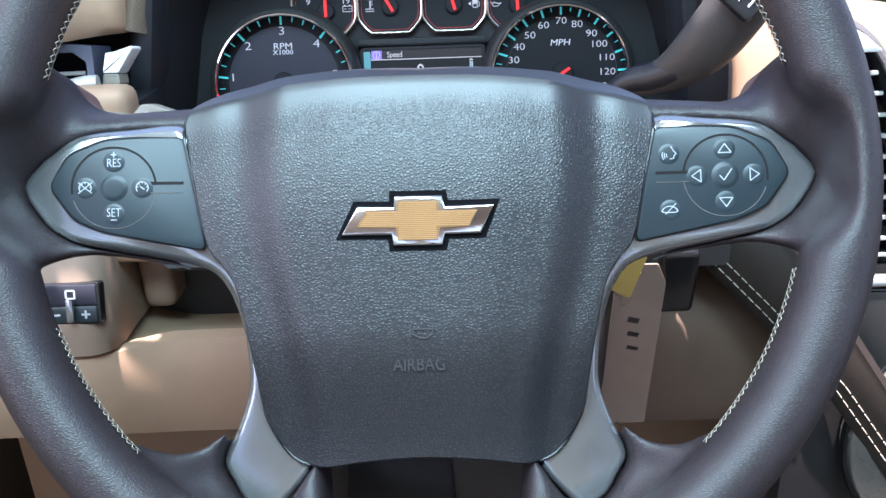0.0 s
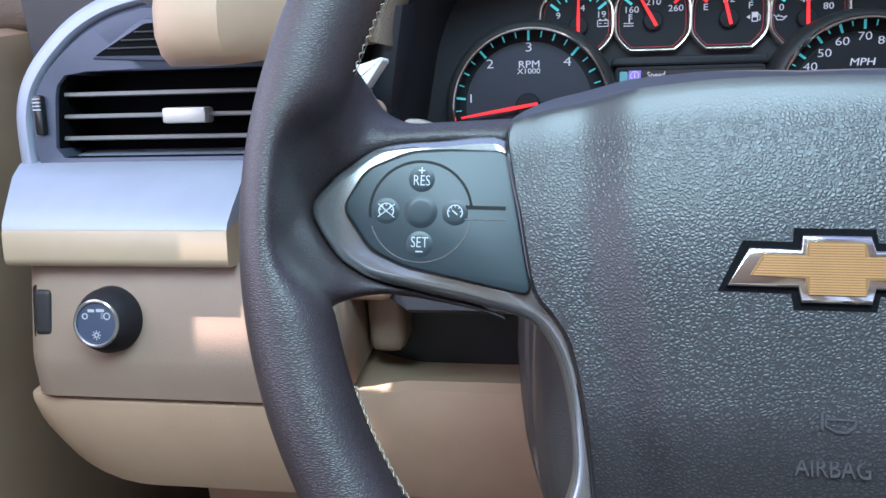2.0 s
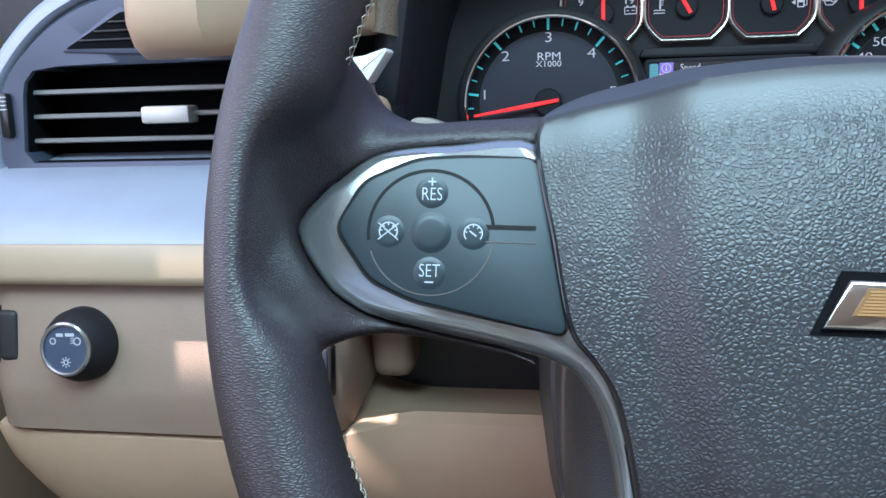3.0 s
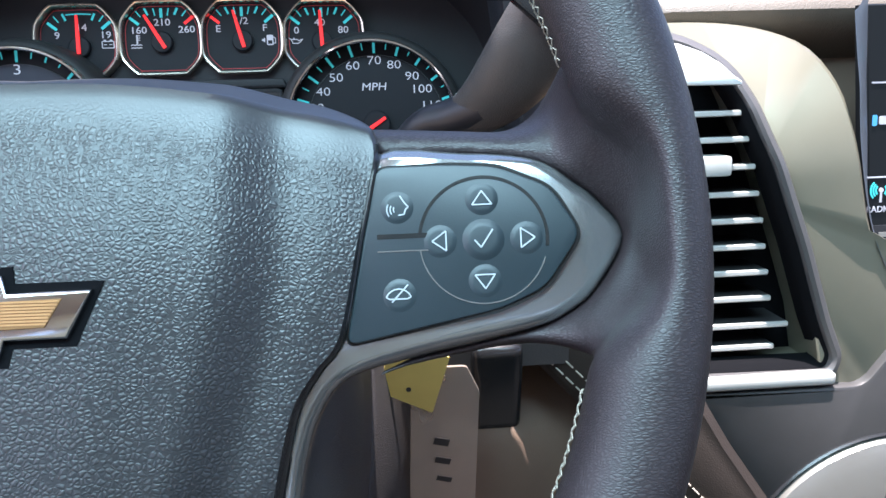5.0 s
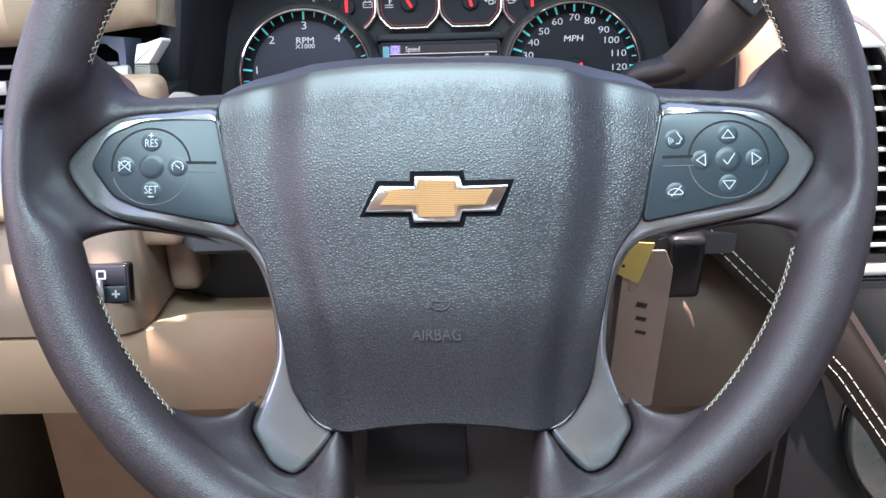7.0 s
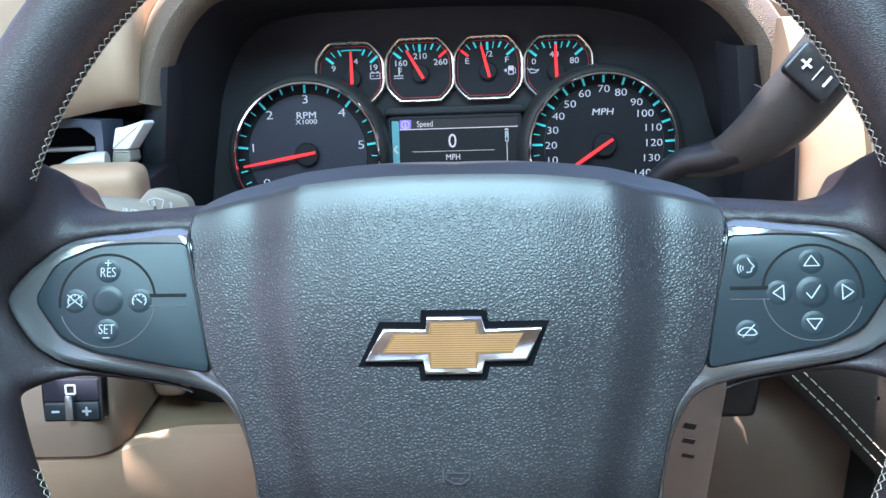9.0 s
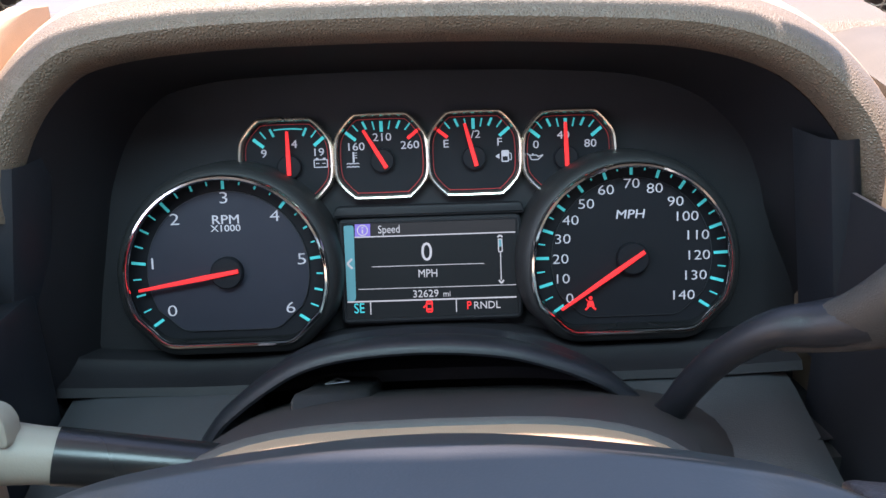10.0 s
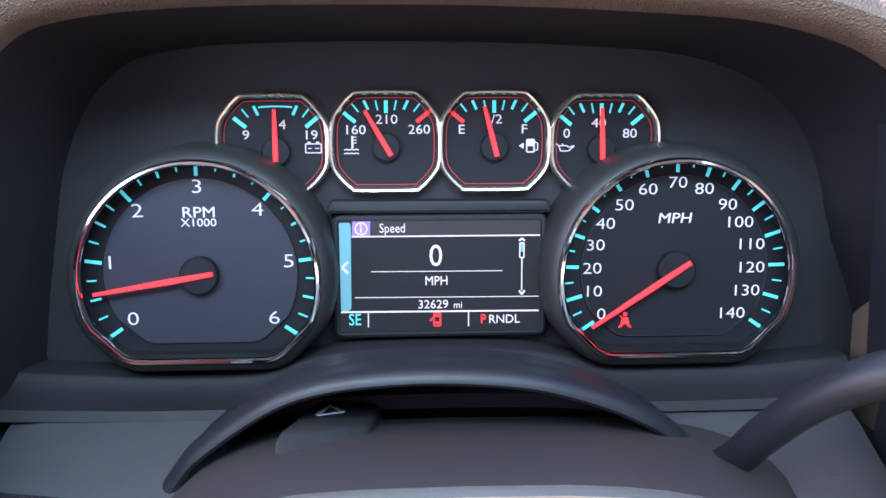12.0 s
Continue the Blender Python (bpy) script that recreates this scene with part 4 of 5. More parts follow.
    loops += [[(p.x, -0.0640 + (p.y + 0.062) * 0.75 - 0.004, 0.010) for p in edge], [(p.x, -0.0705 + (p.y + 0.062) * 0.45, 0.022) for p in edge], [(p.x, -0.0745 + (p.y + 0.062) * 0.30, 0.024) for p in edge]]
    part("lower_mask", loft(loops, False), BAY, c, "dark moulded mask under the gauges")
    return c


make_cluster()


# ---- dashboard ----
def solid_run(xs, prof, back):
    """A (y, z) profile run along x, closed behind at y = back; prof may be a function of x."""
    rows = []
    for x in xs:
        p = prof(x) if callable(prof) else prof
        rows.append([(x, *q) for q in p] + [(x, back, p[-1][1]), (x, back, p[0][1])])
    return loft(rows, True, True)


HOOD_ARCH = [(-0.1885, 0.0200), (-0.1848, 0.0360), (-0.1745, 0.0605), (-0.1595, 0.0790), (-0.1395, 0.0893), (-0.090, 0.0948), (0.0, 0.0955), (0.07, 0.0930), (0.1213, 0.0883), (0.1590, 0.0752), (0.1838, 0.0515), (0.1945, 0.0270), (0.1990, 0.0080), (0.2070, -0.0130), (0.2153, -0.0337), (0.2210, -0.0542), (0.2240, -0.0750)]


def make_dash():
    d = thing("dashboard", "tan and brown grained dashboard with a hooded cluster bay", "dashboard", kind="structure")
    A = smooth_loop(HOOD_ARCH, 6, False)
    k = len(A)
    nrm = []
    for i in range(k):
        t = (A[min(i + 1, k - 1)] - A[max(i - 1, 0)]).normalized()
        nrm.append(Vector((-t.y, t.x)))

    foot = min(i for i in range(k) if A[i].x > 0 and A[i].y < 0.004)

    def band(steps, lo=0, hi=foot + 1):
        return [[CLUSTER @ Vector((A[i].x + nrm[i].x * g, A[i].y + nrm[i].y * g, w)) for i in range(lo, hi)] for g, w in steps]
    part("instrument_hood", loft(band(((-0.0035, 0.0580), (-0.0025, 0.0660), (0.0010, 0.0725), (0.0050, 0.0752), (0.0090, 0.0745), (0.0140, 0.0705), (0.0190, 0.0640), (0.0235, 0.0560))), False), BROWN, d, "brown grained hood lip")
    part("hood_shell", loft(band(((0.0232, 0.0563), (0.0250, 0.0530), (0.029, 0.044), (0.034, 0.030), (0.041, 0.0), (0.046, -0.06))), False), TAN, d, "tan hood shell")
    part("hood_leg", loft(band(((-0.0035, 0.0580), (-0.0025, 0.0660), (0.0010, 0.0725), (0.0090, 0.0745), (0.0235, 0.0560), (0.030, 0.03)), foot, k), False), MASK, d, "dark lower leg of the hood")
    # dark bay behind the hood, open to the driver, wider towards its foot
    full = [*[(p.x * 0.985, p.y - 0.003) for p in A], (0.221, -0.097), (-0.203, -0.097), (-0.194, -0.03)]
    full = [Vector(p) for p in full]
    rows = [[CLUSTER @ Vector((p.x * s, p.y * s2, w)) for p in full] for s, s2, w in ((1.0, 1.0, 0.058), (0.985, 0.985, 0.045), (0.95, 0.95, 0.0), (0.93, 0.93, -0.018))]
    part("cluster_bay", loft(rows, True), BAY, d, "black cluster bay")
    rows = [[CLUSTER @ Vector((p.x * s, p.y * s2, w)) for p in full] for s, s2, w in ((0.93, 0.93, -0.0175), (0.01, 0.01, -0.0180))]
    part("cluster_back", loft(rows, True), BAY, d)
    # front edges of the bay's side walls
    for sx, xt, xb in ((-1, 0.1760, 0.1985), (1, 0.1730, 0.1900)):
        rows = []
        for k in range(9):
            z = 1.212 - 0.115 * k / 8
            x = xt + (xb - xt) * k / 8
            rows.append([(sx * (x + u), 0.585 + v, z) for u, v in ((-0.002, 0.030), (0.0, 0.006), (0.0025, 0.001), (0.008, -0.001), (0.015, 0.001), (0.019, 0.006), (0.021, 0.040))])
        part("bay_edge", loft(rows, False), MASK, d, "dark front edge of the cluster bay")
    # side pods of the hood
    POD_X = -0.293
    def pod(x):
        y0 = 0.486 + 0.078 * sstep(-0.262, -0.200, x)
        e = max(0, (POD_X + 0.012 - x) / 0.012, (x + 0.204) / 0.008)
        y0 += 0.012 * (1 - math.sqrt(max(0, 1 - min(1, e) ** 2)))
        return [(y0 + q, z) for q, z in ((0.030, 1.1885), (0.012, 1.190), (0.004, 1.196), (0.0, 1.207), (0.002, 1.219), (0.009, 1.234), (0.022, 1.248), (0.043, 1.261), (0.070, 1.270), (0.095, 1.274))]
    part("hood_side", solid_run([POD_X, POD_X + 0.001, POD_X + 0.004, POD_X + 0.008, POD_X + 0.012, -0.27, -0.255, -0.24, -0.225, -0.215, -0.207, -0.204, -0.200, -0.197, -0.196], pod, 0.69), TAN, d, "tan hood side")
    def flank(x):
        e = max(0, (0.198 - x) / 0.008)
        g = 0.008 * (1 - math.sqrt(max(0, 1 - min(1, e) ** 2)))
        return [(y + g, z) for y, z in ((0.512, 1.045), (0.502, 1.075), (0.497, 1.11), (0.497, 1.14), (0.502, 1.165), (0.513, 1.188), (0.530, 1.210), (0.552, 1.230), (0.580, 1.248), (0.612, 1.261), (0.640, 1.267))]
    part("hood_side", solid_run([0.190, 0.1905, 0.192, 0.195, 0.198, 0.207, 0.22, 0.236], lambda x: [q for q in flank(x) if q[0] < 0.56], 0.565), TAN, d, "tan hood side")
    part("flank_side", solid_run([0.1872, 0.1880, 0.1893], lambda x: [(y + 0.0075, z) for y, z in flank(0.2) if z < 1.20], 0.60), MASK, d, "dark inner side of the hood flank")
    # top pad to the windscreen
    part("top_pad", box(-0.62, 1.3, 0.715, 1.12, 1.195, 1.250, 0.02, 3), BROWN, d, "brown grained dash top")
    part("dash_core", box(-0.50, 1.25, 0.720, 1.1, 0.95, 1.20), DARK, d)
    # left vent bezel and its shelf
    bm = solid_run([-0.402, -0.398, -0.39, -0.35, -0.31, -0.280, -0.270, -0.2665, -0.2650], lambda x: [(0.552, 1.130), (0.535, 1.1285), (0.520, 1.125), (0.498, 1.112), (0.4885, 1.1055), (0.4865, 1.1025)], 0.57)
    for v in bm.verts:
        if v.co.x < -0.385:
            v.co.x -= 0.34 * (v.co.y - 0.4865)
    part("trim_shelf", bm, SKY_TINT_SATIN, d, "satin trim shelf, sky reflection in its colour")
    part("shelf_lip", solid_run([-0.402, -0.398, -0.39, -0.35, -0.31, -0.280, -0.270, -0.2665, -0.2650], [(0.4868, 1.1024), (0.4856, 1.1008), (0.4828, 1.0865), (0.4830, 1.0835), (0.4850, 1.081), (0.495, 1.079)], 0.56), TAN_REFLECTION, d, "shelf lip coloured as a tan reflection")
    V = frame_at((-0.335, 0.546, 1.157), 10)
    inner = rounded([(-0.060, -0.026), (0.092, -0.026), (0.119, 0.004), (0.119, 0.026), (-0.048, 0.026), (-0.056, 0.018)], 0.006)
    left = [(-0.0735, -0.032), (-0.0738, 0.0), (-0.065, 0.022), (-0.042, 0.045), (-0.018, 0.058), (0.006, 0.064)]
    outer = [*smooth_loop(left, 5, False), Vector((0.05, 0.058)), Vector((0.085, 0.034)), Vector((0.125, 0.030)), Vector((0.124, 0.0)), Vector((0.098, -0.030))]
    sweep = smooth_loop(left, 5, False)
    rows = []
    for g, z in ((0.0005, -0.004), (0.0012, 0.001), (0.003, 0.0035), (0.0075, 0.0035), (0.0115, 0.0005), (0.0138, -0.006), (0.0142, -0.015), (0.0142, -0.04)):
        row = []
        for i, p in enumerate(sweep):
            t = (sweep[min(i + 1, len(sweep) - 1)] - sweep[max(i - 1, 0)]).normalized()
            row.append(V @ Vector((p.x - t.y * g, p.y + t.x * g, z)))
        rows.append(row)
    part("bezel_edge", loft(rows, False), SKY_TINT_SATIN, d, "vent bezel edge, its light put into the colour")
    # one trim end in two colours: light painted on top, shade below
    part("vent_end", prism(rounded([(0.1298, 0.0122), (0.1402, 0.0119), (0.1513, 0.0272), (0.1503, 0.0290), (0.1390, 0.0256), (0.1330, 0.0250)], 0.0012), -0.012, 0.004, 0.0014), PORCELAIN, d, "pale end of the vent trim", at=V)
    part("vent_end_shade", prism(rounded([(0.1278, 0.0014), (0.1357, 0.0009), (0.1406, 0.0056), (0.1402, 0.0117), (0.1297, 0.0120)], 0.0010), -0.012, 0.003, 0.0016), STALK, d, "underside of the vent trim end, shade painted grey", at=V)
    sweep2 = smooth_loop([(-0.262, 0.530, 1.130), (-0.252, 0.535, 1.142), (-0.242, 0.538, 1.152), (-0.229, 0.540, 1.1600), (-0.216, 0.541, 1.1634), (-0.2075, 0.541, 1.1637)], 5, False)
    part("trim_sweep", tube(sweep2, 0.0058, 14, up=(0, -1, 0), flat=0.7), PALE, d, "pale trim sweeping up to the vent")
    def ring(inner, outer, M, zi, zo, depth):
        def at_angle(loop, n=72):
            c = sum((Vector(p) for p in inner), Vector((0, 0))) / len(inner)
            out = []
            P = [Vector(p) for p in loop]
            for j in range(n):
                a = 2 * math.pi * j / n
                dd = Vector((math.cos(a), math.sin(a)))
                best = None
                for i in range(len(P)):
                    p, q = P[i - 1] - c, P[i] - c
                    e = q - p
                    den = dd.x * e.y - dd.y * e.x
                    if abs(den) < 1e-12:
                        continue
                    t = (p.x * e.y - p.y * e.x) / den
                    s = (p.x * dd.y - p.y * dd.x) / den
                    if t > 0 and -1e-6 <= s <= 1 + 1e-6:
                        best = max(best or 0, t)
                out.append(c + dd * (best or 0.001))
            return out
        I, O = at_angle(inner), at_angle(outer)
        return [[M @ Vector((p.x, p.y, z)) for p in L] for L, z in ((I, zi - depth), (I, zi - 0.001), ([i.lerp(o, 0.04) for i, o in zip(I, O)], zi), ([i.lerp(o, 0.95) for i, o in zip(I, O)], zo), (O, zo - 0.002), (O, zo - 0.03))]
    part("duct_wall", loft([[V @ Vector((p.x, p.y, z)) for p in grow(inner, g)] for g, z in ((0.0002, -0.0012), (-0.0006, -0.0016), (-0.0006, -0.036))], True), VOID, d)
    part("vent_bezel", loft(ring(inner, outer, V, 0.001, 0.002, 0.03), True), SLATE, d, "satin vent bezel")
    # panel under the shelf
    up = [(0.500, 1.081), (0.4940, 1.0795), (0.4925, 1.0775), (0.4760, 1.0265), (0.4750, 1.022), (0.4748, 1.012), (0.4745, 1.0015), (0.478, 1.0000)]
    def bent(prof, x1=-0.205, x0=-0.402, r=0.018):
        def f(x):
            e = max(0, x - (x1 - r), (x0 + r) - x) / r
            return [(y + r * (1 - math.sqrt(max(0, 1 - min(1, e) ** 2))), z) for y, z in prof]
        return f
    xs = [-0.402, -0.4, -0.396, -0.39, -0.384, -0.36, -0.32, -0.28, -0.24, -0.223, -0.217, -0.211, -0.207, -0.205]
    part("switch_panel", solid_run(xs, bent(up), 0.56), TAUPE, d, "taupe switch panel, its shade put into the colour")
    lowp = [(0.50, 0.9985), (0.49, 0.9985), (0.4785, 0.9985), (0.4755, 0.9975), (0.4742, 0.990), (0.4740, 0.976), (0.4755, 0.955), (0.482, 0.935), (0.52, 0.918)]
    mid = [(0.545, 0.985), (0.514, 0.997), (0.505, 1.002), (0.4965, 1.000), (0.4915, 0.988), (0.4885, 0.976), (0.4882, 0.945), (0.493, 0.928), (0.52, 0.920)]
    def lower(x):
        e, f = min(1, max(0, (-0.335 - x) / 0.071)), sstep(-0.235, -0.170, x)
        e = 1 - math.sqrt(1 - e * e)
        rows = [(a + (c - a) * f, b + (q - b) * f) for (a, b), (c, q) in zip(lowp, mid)]
        return [(y + 0.01 * e, z + (0.9985 - z) * 0.92 * e) for y, z in rows]
    part("knee_panel", solid_run([-0.4055, -0.4045, -0.402, -0.398, -0.393, -0.386, -0.378, -0.368, -0.356, -0.345, -0.335, -0.31, -0.28, -0.24, -0.225, -0.215, -0.205, -0.195, -0.185, -0.175, -0.165, -0.1, 0.0, 0.10], lower, 0.56), TAN, d, "tan knee panel")
    rig = [(0.56, 1.030), (0.535, 1.024), (0.515, 1.010), (0.507, 0.990), (0.504, 0.970), (0.504, 0.93), (0.51, 0.91), (0.53, 0.90)]
    # COCOA in place of TAN puts the shade on this side into the colour
    part("knee_panel", solid_run([0.10, 0.14, 0.2, 0.24, 0.30], rig, 0.58), COCOA, d, "knee panel beside the console, darkened for its shade")
    part("column_recess", box(-0.205, 0.235, 0.560, 0.60, 0.90, 1.068), DARK, d)
    # slabs added to shade the knee panel; the notch lets a sun triangle through
    for pts in ([(0.10, 0.488), (0.1665, 0.488), (0.1665, 0.5030), (0.1590, 0.5030), (0.1665, 0.5090), (0.1665, 0.56), (0.10, 0.56)], [(0.236, 0.488), (0.1667, 0.488), (0.1667, 0.5030), (0.1742, 0.5030), (0.1667, 0.5090), (0.1667, 0.56), (0.236, 0.56)]):
        part("sun_notch_slab", prism(pts, 1.044, 1.058), UMBER, d)
    part("dash_side", box(-0.240, -0.1790, 0.507, 0.535, 1.05, 1.166, 0.010, 4), TAN, d, "tan dash body beside the column")
    part("dash_side", box(-0.240, -0.1870, 0.5352, 0.60, 1.05, 1.150, 0.004), MASK, d)
    part("dash_side", box(-0.46, -0.19, 0.625, 0.73, 1.0, 1.235, 0.01), DARK, d)
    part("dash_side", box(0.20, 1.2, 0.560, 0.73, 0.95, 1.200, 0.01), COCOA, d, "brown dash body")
    part("dash_brow", solid_run([0.225, 0.228, 0.234, 0.25, 0.4, 0.8, 1.2], lambda x: [(y + 0.02 * sstep(0.240, 0.225, x), z - 0.006 * sstep(0.240, 0.225, x)) for y, z in ((0.600, 1.172), (0.562, 1.178), (0.545, 1.190), (0.5335, 1.2005), (0.5318, 1.2058), (0.5345, 1.2110), (0.543, 1.2155), (0.565, 1.221), (0.64, 1.236), (0.72, 1.246))], 0.73), CINNAMON, d, "brown grained brow of the dash top")
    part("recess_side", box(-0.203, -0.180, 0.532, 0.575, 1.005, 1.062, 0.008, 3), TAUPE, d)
    shelf = [(0.66, 1.092), (0.63, 1.0905), (0.57, 1.081), (0.512, 1.064), (0.503, 1.058), (0.501, 1.050), (0.51, 1.044), (0.55, 1.042)]
    part("cluster_shelf", solid_run([-0.186, -0.180, -0.17, -0.09], lambda x: [(y + 0.02 * sstep(-0.172, -0.186, x), z) for y, z in shelf], 0.67), SHELF, d, "dark grey shelf below the cluster")
    part("cluster_shelf", solid_run([0.09, 0.15, 0.166, 0.176, 0.182], lambda x: [(y + 0.012 + 0.02 * sstep(0.168, 0.182, x), z) for y, z in shelf], 0.67), SHELF, d, "dark grey shelf below the cluster")
    arch = smooth_loop([(-0.132, 0.572, 1.038), (-0.1185, 0.568, 1.066), (-0.106, 0.566, 1.086), (-0.0965, 0.565, 1.0975), (-0.0765, 0.565, 1.1130), (-0.0580, 0.565, 1.1230), (-0.0350, 0.565, 1.1280), (-0.003, 0.565, 1.1295), (0.030, 0.565, 1.1265), (0.0545, 0.565, 1.1195), (0.0725, 0.565, 1.1115), (0.086, 0.566, 1.1025), (0.102, 0.568, 1.086), (0.120, 0.572, 1.060)], 6, False)
    rows = []
    for g, dy in ((-0.0035, 0.030), (-0.0042, 0.012), (-0.0044, 0.004), (-0.0038, 0.001), (-0.0022, 0.0), (-0.0006, 0.0007), (0.0010, 0.0025), (0.0018, 0.006), (0.0010, 0.012), (-0.005, 0.026), (-0.014, 0.046)):
        row = []
        for i, p in enumerate(arch):
            q = (arch[min(i + 1, len(arch) - 1)] - arch[max(i - 1, 0)]).normalized()
            row.append(Vector((p.x - q.z * g, p.y + dy, p.z + q.x * g)))
        rows.append(row)
    part("column_collar", loft(rows, False), MASK, d, "black collar round the column")
    # near-black sheet added behind the collar to paint the shade in the gap
    part("column_gap_shade", loft([[p + Vector((0, 0.010, -0.006)) for p in arch], [Vector((p.x * 0.95, 0.616, 1.0 + (p.z - 1.0) * 0.88)) for p in arch], [Vector((p.x * 0.8, 0.618, 1.0)) for p in arch]], False), VOID, d)
    # centre stack bezel
    C = frame_at((0.29, 0.487, 1.11), 6)
    inner = rounded([(-0.055, -0.0705), (0.0270, -0.0715), (0.0290, -0.066), (0.0218, -0.0483), (0.0100, -0.0115), (-0.0042, 0.0263), (-0.0162, 0.0562), (-0.0225, 0.0685), (-0.0290, 0.0755), (-0.0392, 0.0815), (-0.0504, 0.0855), (-0.062, 0.0868)], 0.004)
    outer = smooth_loop([(-0.060, -0.075), (-0.030, -0.092), (0.005, -0.115), (0.060, -0.115), (0.12, -0.10), (0.12, -0.042), (0.080, -0.0365), (0.0633, -0.0326), (0.0540, -0.0240), (0.0437, 0.0), (0.0363, 0.035), (0.0303, 0.0633), (0.0212, 0.0798), (0.0088, 0.0875), (-0.0098, 0.0926), (-0.0331, 0.0946), (-0.0550, 0.0938), (-0.068, 0.088), (-0.066, 0.0)], 4)
    def rolled(loops):
        """The bezel rolls back towards its top."""
        out = []
        for loop in loops:
            row = [C.inverted() @ p for p in loop]
            out.append([C @ Vector((p.x, p.y, p.z - 6.0 * max(0, p.y - 0.022) ** 2)) for p in row])
        return out
    part("stack_bezel", loft(rolled(ring(inner, outer, C, 0.0, 0.004, 0.03)), True), SATIN, d, "champagne satin centre bezel")
    part("vent_lip", loft(rolled([[C @ Vector((p.x, p.y, z)) for p in grow(inner, g)] for g, z in ((-0.0030, -0.012), (-0.0026, -0.004), (-0.0020, -0.0010), (0.0002, 0.0020))]), True), VOID, d, "dark vent lip")
    part("vent_rim", loft(rolled([[C @ Vector((p.x, p.y, z)) for p in grow(inner, g)] for g, z in ((0.0004, 0.001), (0.0010, 0.0042), (0.0026, 0.0056), (0.0048, 0.0052), (0.0062, 0.0030))]), True), LILAC, d, "raised satin rim of the vent")
    part("vent_top", prism([(-0.060, 0.0655), (-0.0215, 0.0650), (-0.0258, 0.0700), (-0.0310, 0.0745), (-0.0400, 0.0798), (-0.0510, 0.0836), (-0.060, 0.0850)], -0.006, 0.0035, 0.0015, 2), PORCELAIN, d, "off-white panel above the vent", at=C)
    part("lower_panel", prism(rounded([(-0.062, -0.080), (0.045, -0.080), (0.072, -0.046), (0.125, -0.050), (0.125, -0.160), (0.02, -0.160), (-0.002, -0.137), (-0.030, -0.095)], 0.006), -0.01, 0.0072, 0.002), GUNMETAL, d, "dark metallic panel under the vent", at=C)
    part("vent_sill", box(-0.055, 0.0300, -0.0785, -0.0720, 0.001, 0.0088, 0.0026, 3), PALE, d, "bright vent sill", at=C)
    # wall that steps back from the bezel to the screen
    cut = smooth_loop([(0.0290, 0.0960), (0.0318, 0.0760), (0.0340, 0.0620), (0.0368, 0.035), (0.0442, 0.0), (0.0548, -0.0238), (0.0640, -0.0322), (0.085, -0.0365), (0.12, -0.040)], 5, False)
    deep = smooth_loop([(0.0440, 0.1060), (0.0455, 0.0800), (0.0462, 0.0660), (0.0488, 0.040), (0.0523, 0.0), (0.0580, -0.0212), (0.0660, -0.0285), (0.087, -0.0310), (0.12, -0.0320)], 5, False)
    part("screen_surround", loft([[C @ Vector((p.x, p.y, z)) for p in row] for row, z in ((cut, 0.0030), ([a.lerp(b, 0.15) for a, b in zip(cut, deep)], 0.0020), (deep, -0.0120))], False), SURROUND, d, "blue-grey satin wall round the screen")
    # stitched leather panel beside the console
    cy = lambda x: 0.505 - 0.40 * (x - 0.15)
    edge = [(0.135, 1.084), (0.155, 1.064), (0.21, 1.010), (0.257, 0.960), (0.308, 0.888), (0.36, 0.81)]
    quad = [*edge, (0.40, 0.805), (0.333, 0.908), (0.292, 0.970), (0.2645, 1.011), (0.245, 1.045), (0.20, 1.09)]
    loops = []
    for dy, g in ((0.005, 0.0), (0.003, 0.0), (0.0, -0.004)):
        loops.append([(p.x, cy(p.x) + dy, p.y) for p in grow(quad, g)])
    part("console_side", loft(loops, True, True), CONSOLE, d, "dark leather console side")
    for off in (0.006, 0.012):
        st = bmesh.new()
        for i in range(60):
            t0, t1 = i / 60, (i + 0.72) / 60
            q = []
            for t in (t0, t1):
                f = t * (len(edge) - 1)
                k = min(int(f), len(edge) - 2)
                p = Vector(edge[k]).lerp(Vector(edge[k + 1]), f - k) + Vector((0.72, 0.69)) * off
                q.append(Vector((p.x, cy(p.x) - 0.0006, p.y)))
            tube(q, 0.0005, 5, bm=st)
        tagged(part("stitching", st, THREAD, d, "cream double stitching"), kind="stuff")
    part("footwell_panel", box(-0.392, 0.30, 0.64, 0.68, 0.50, 0.93, 0.01), TAN, d, "tan footwell panel")
    part("console_front", box(0.24, 0.50, 0.475, 0.56, 0.60, 1.0, 0.01), DARK, d)
    return d


make_dash()


def make_vent(name, label, M, x0, x1, zs, skew, tab, right_edges=None, edge=None):
    v = thing(name, label, "air vent", M)
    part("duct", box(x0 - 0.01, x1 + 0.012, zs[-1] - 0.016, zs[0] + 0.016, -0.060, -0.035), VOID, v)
    for i, z in enumerate(zs):
        xr = right_edges[i] if right_edges else x1
        part("slat", box(x0 - 0.005 + skew * i, xr, z - 0.0012, z + 0.0012, -0.034, -0.008, 0.0008, 1), DARK, v)
        part("slat_edge", box(x0 - 0.004 + skew * i, xr - 0.001, z - 0.0011, z + 0.0017, -0.0085, -0.0062, 0.0006, 1), edge or PALE, v, "pale slat edge")
    tx, tz = tab
    part("tab", box(tx - 0.014, tx + 0.014, tz - 0.0050, tz + 0.0045, -0.012, 0.001, 0.002, 2), PALE, v, "pale slide tab")
    return v


make_vent("air_vent", "dark slatted air vent with a satin slide tab", frame_at((-0.335, 0.546, 1.157), 10), -0.060, 0.116, [0.0125, -0.001, -0.0145], 0, (0.026, -0.001), edge=SLAT)
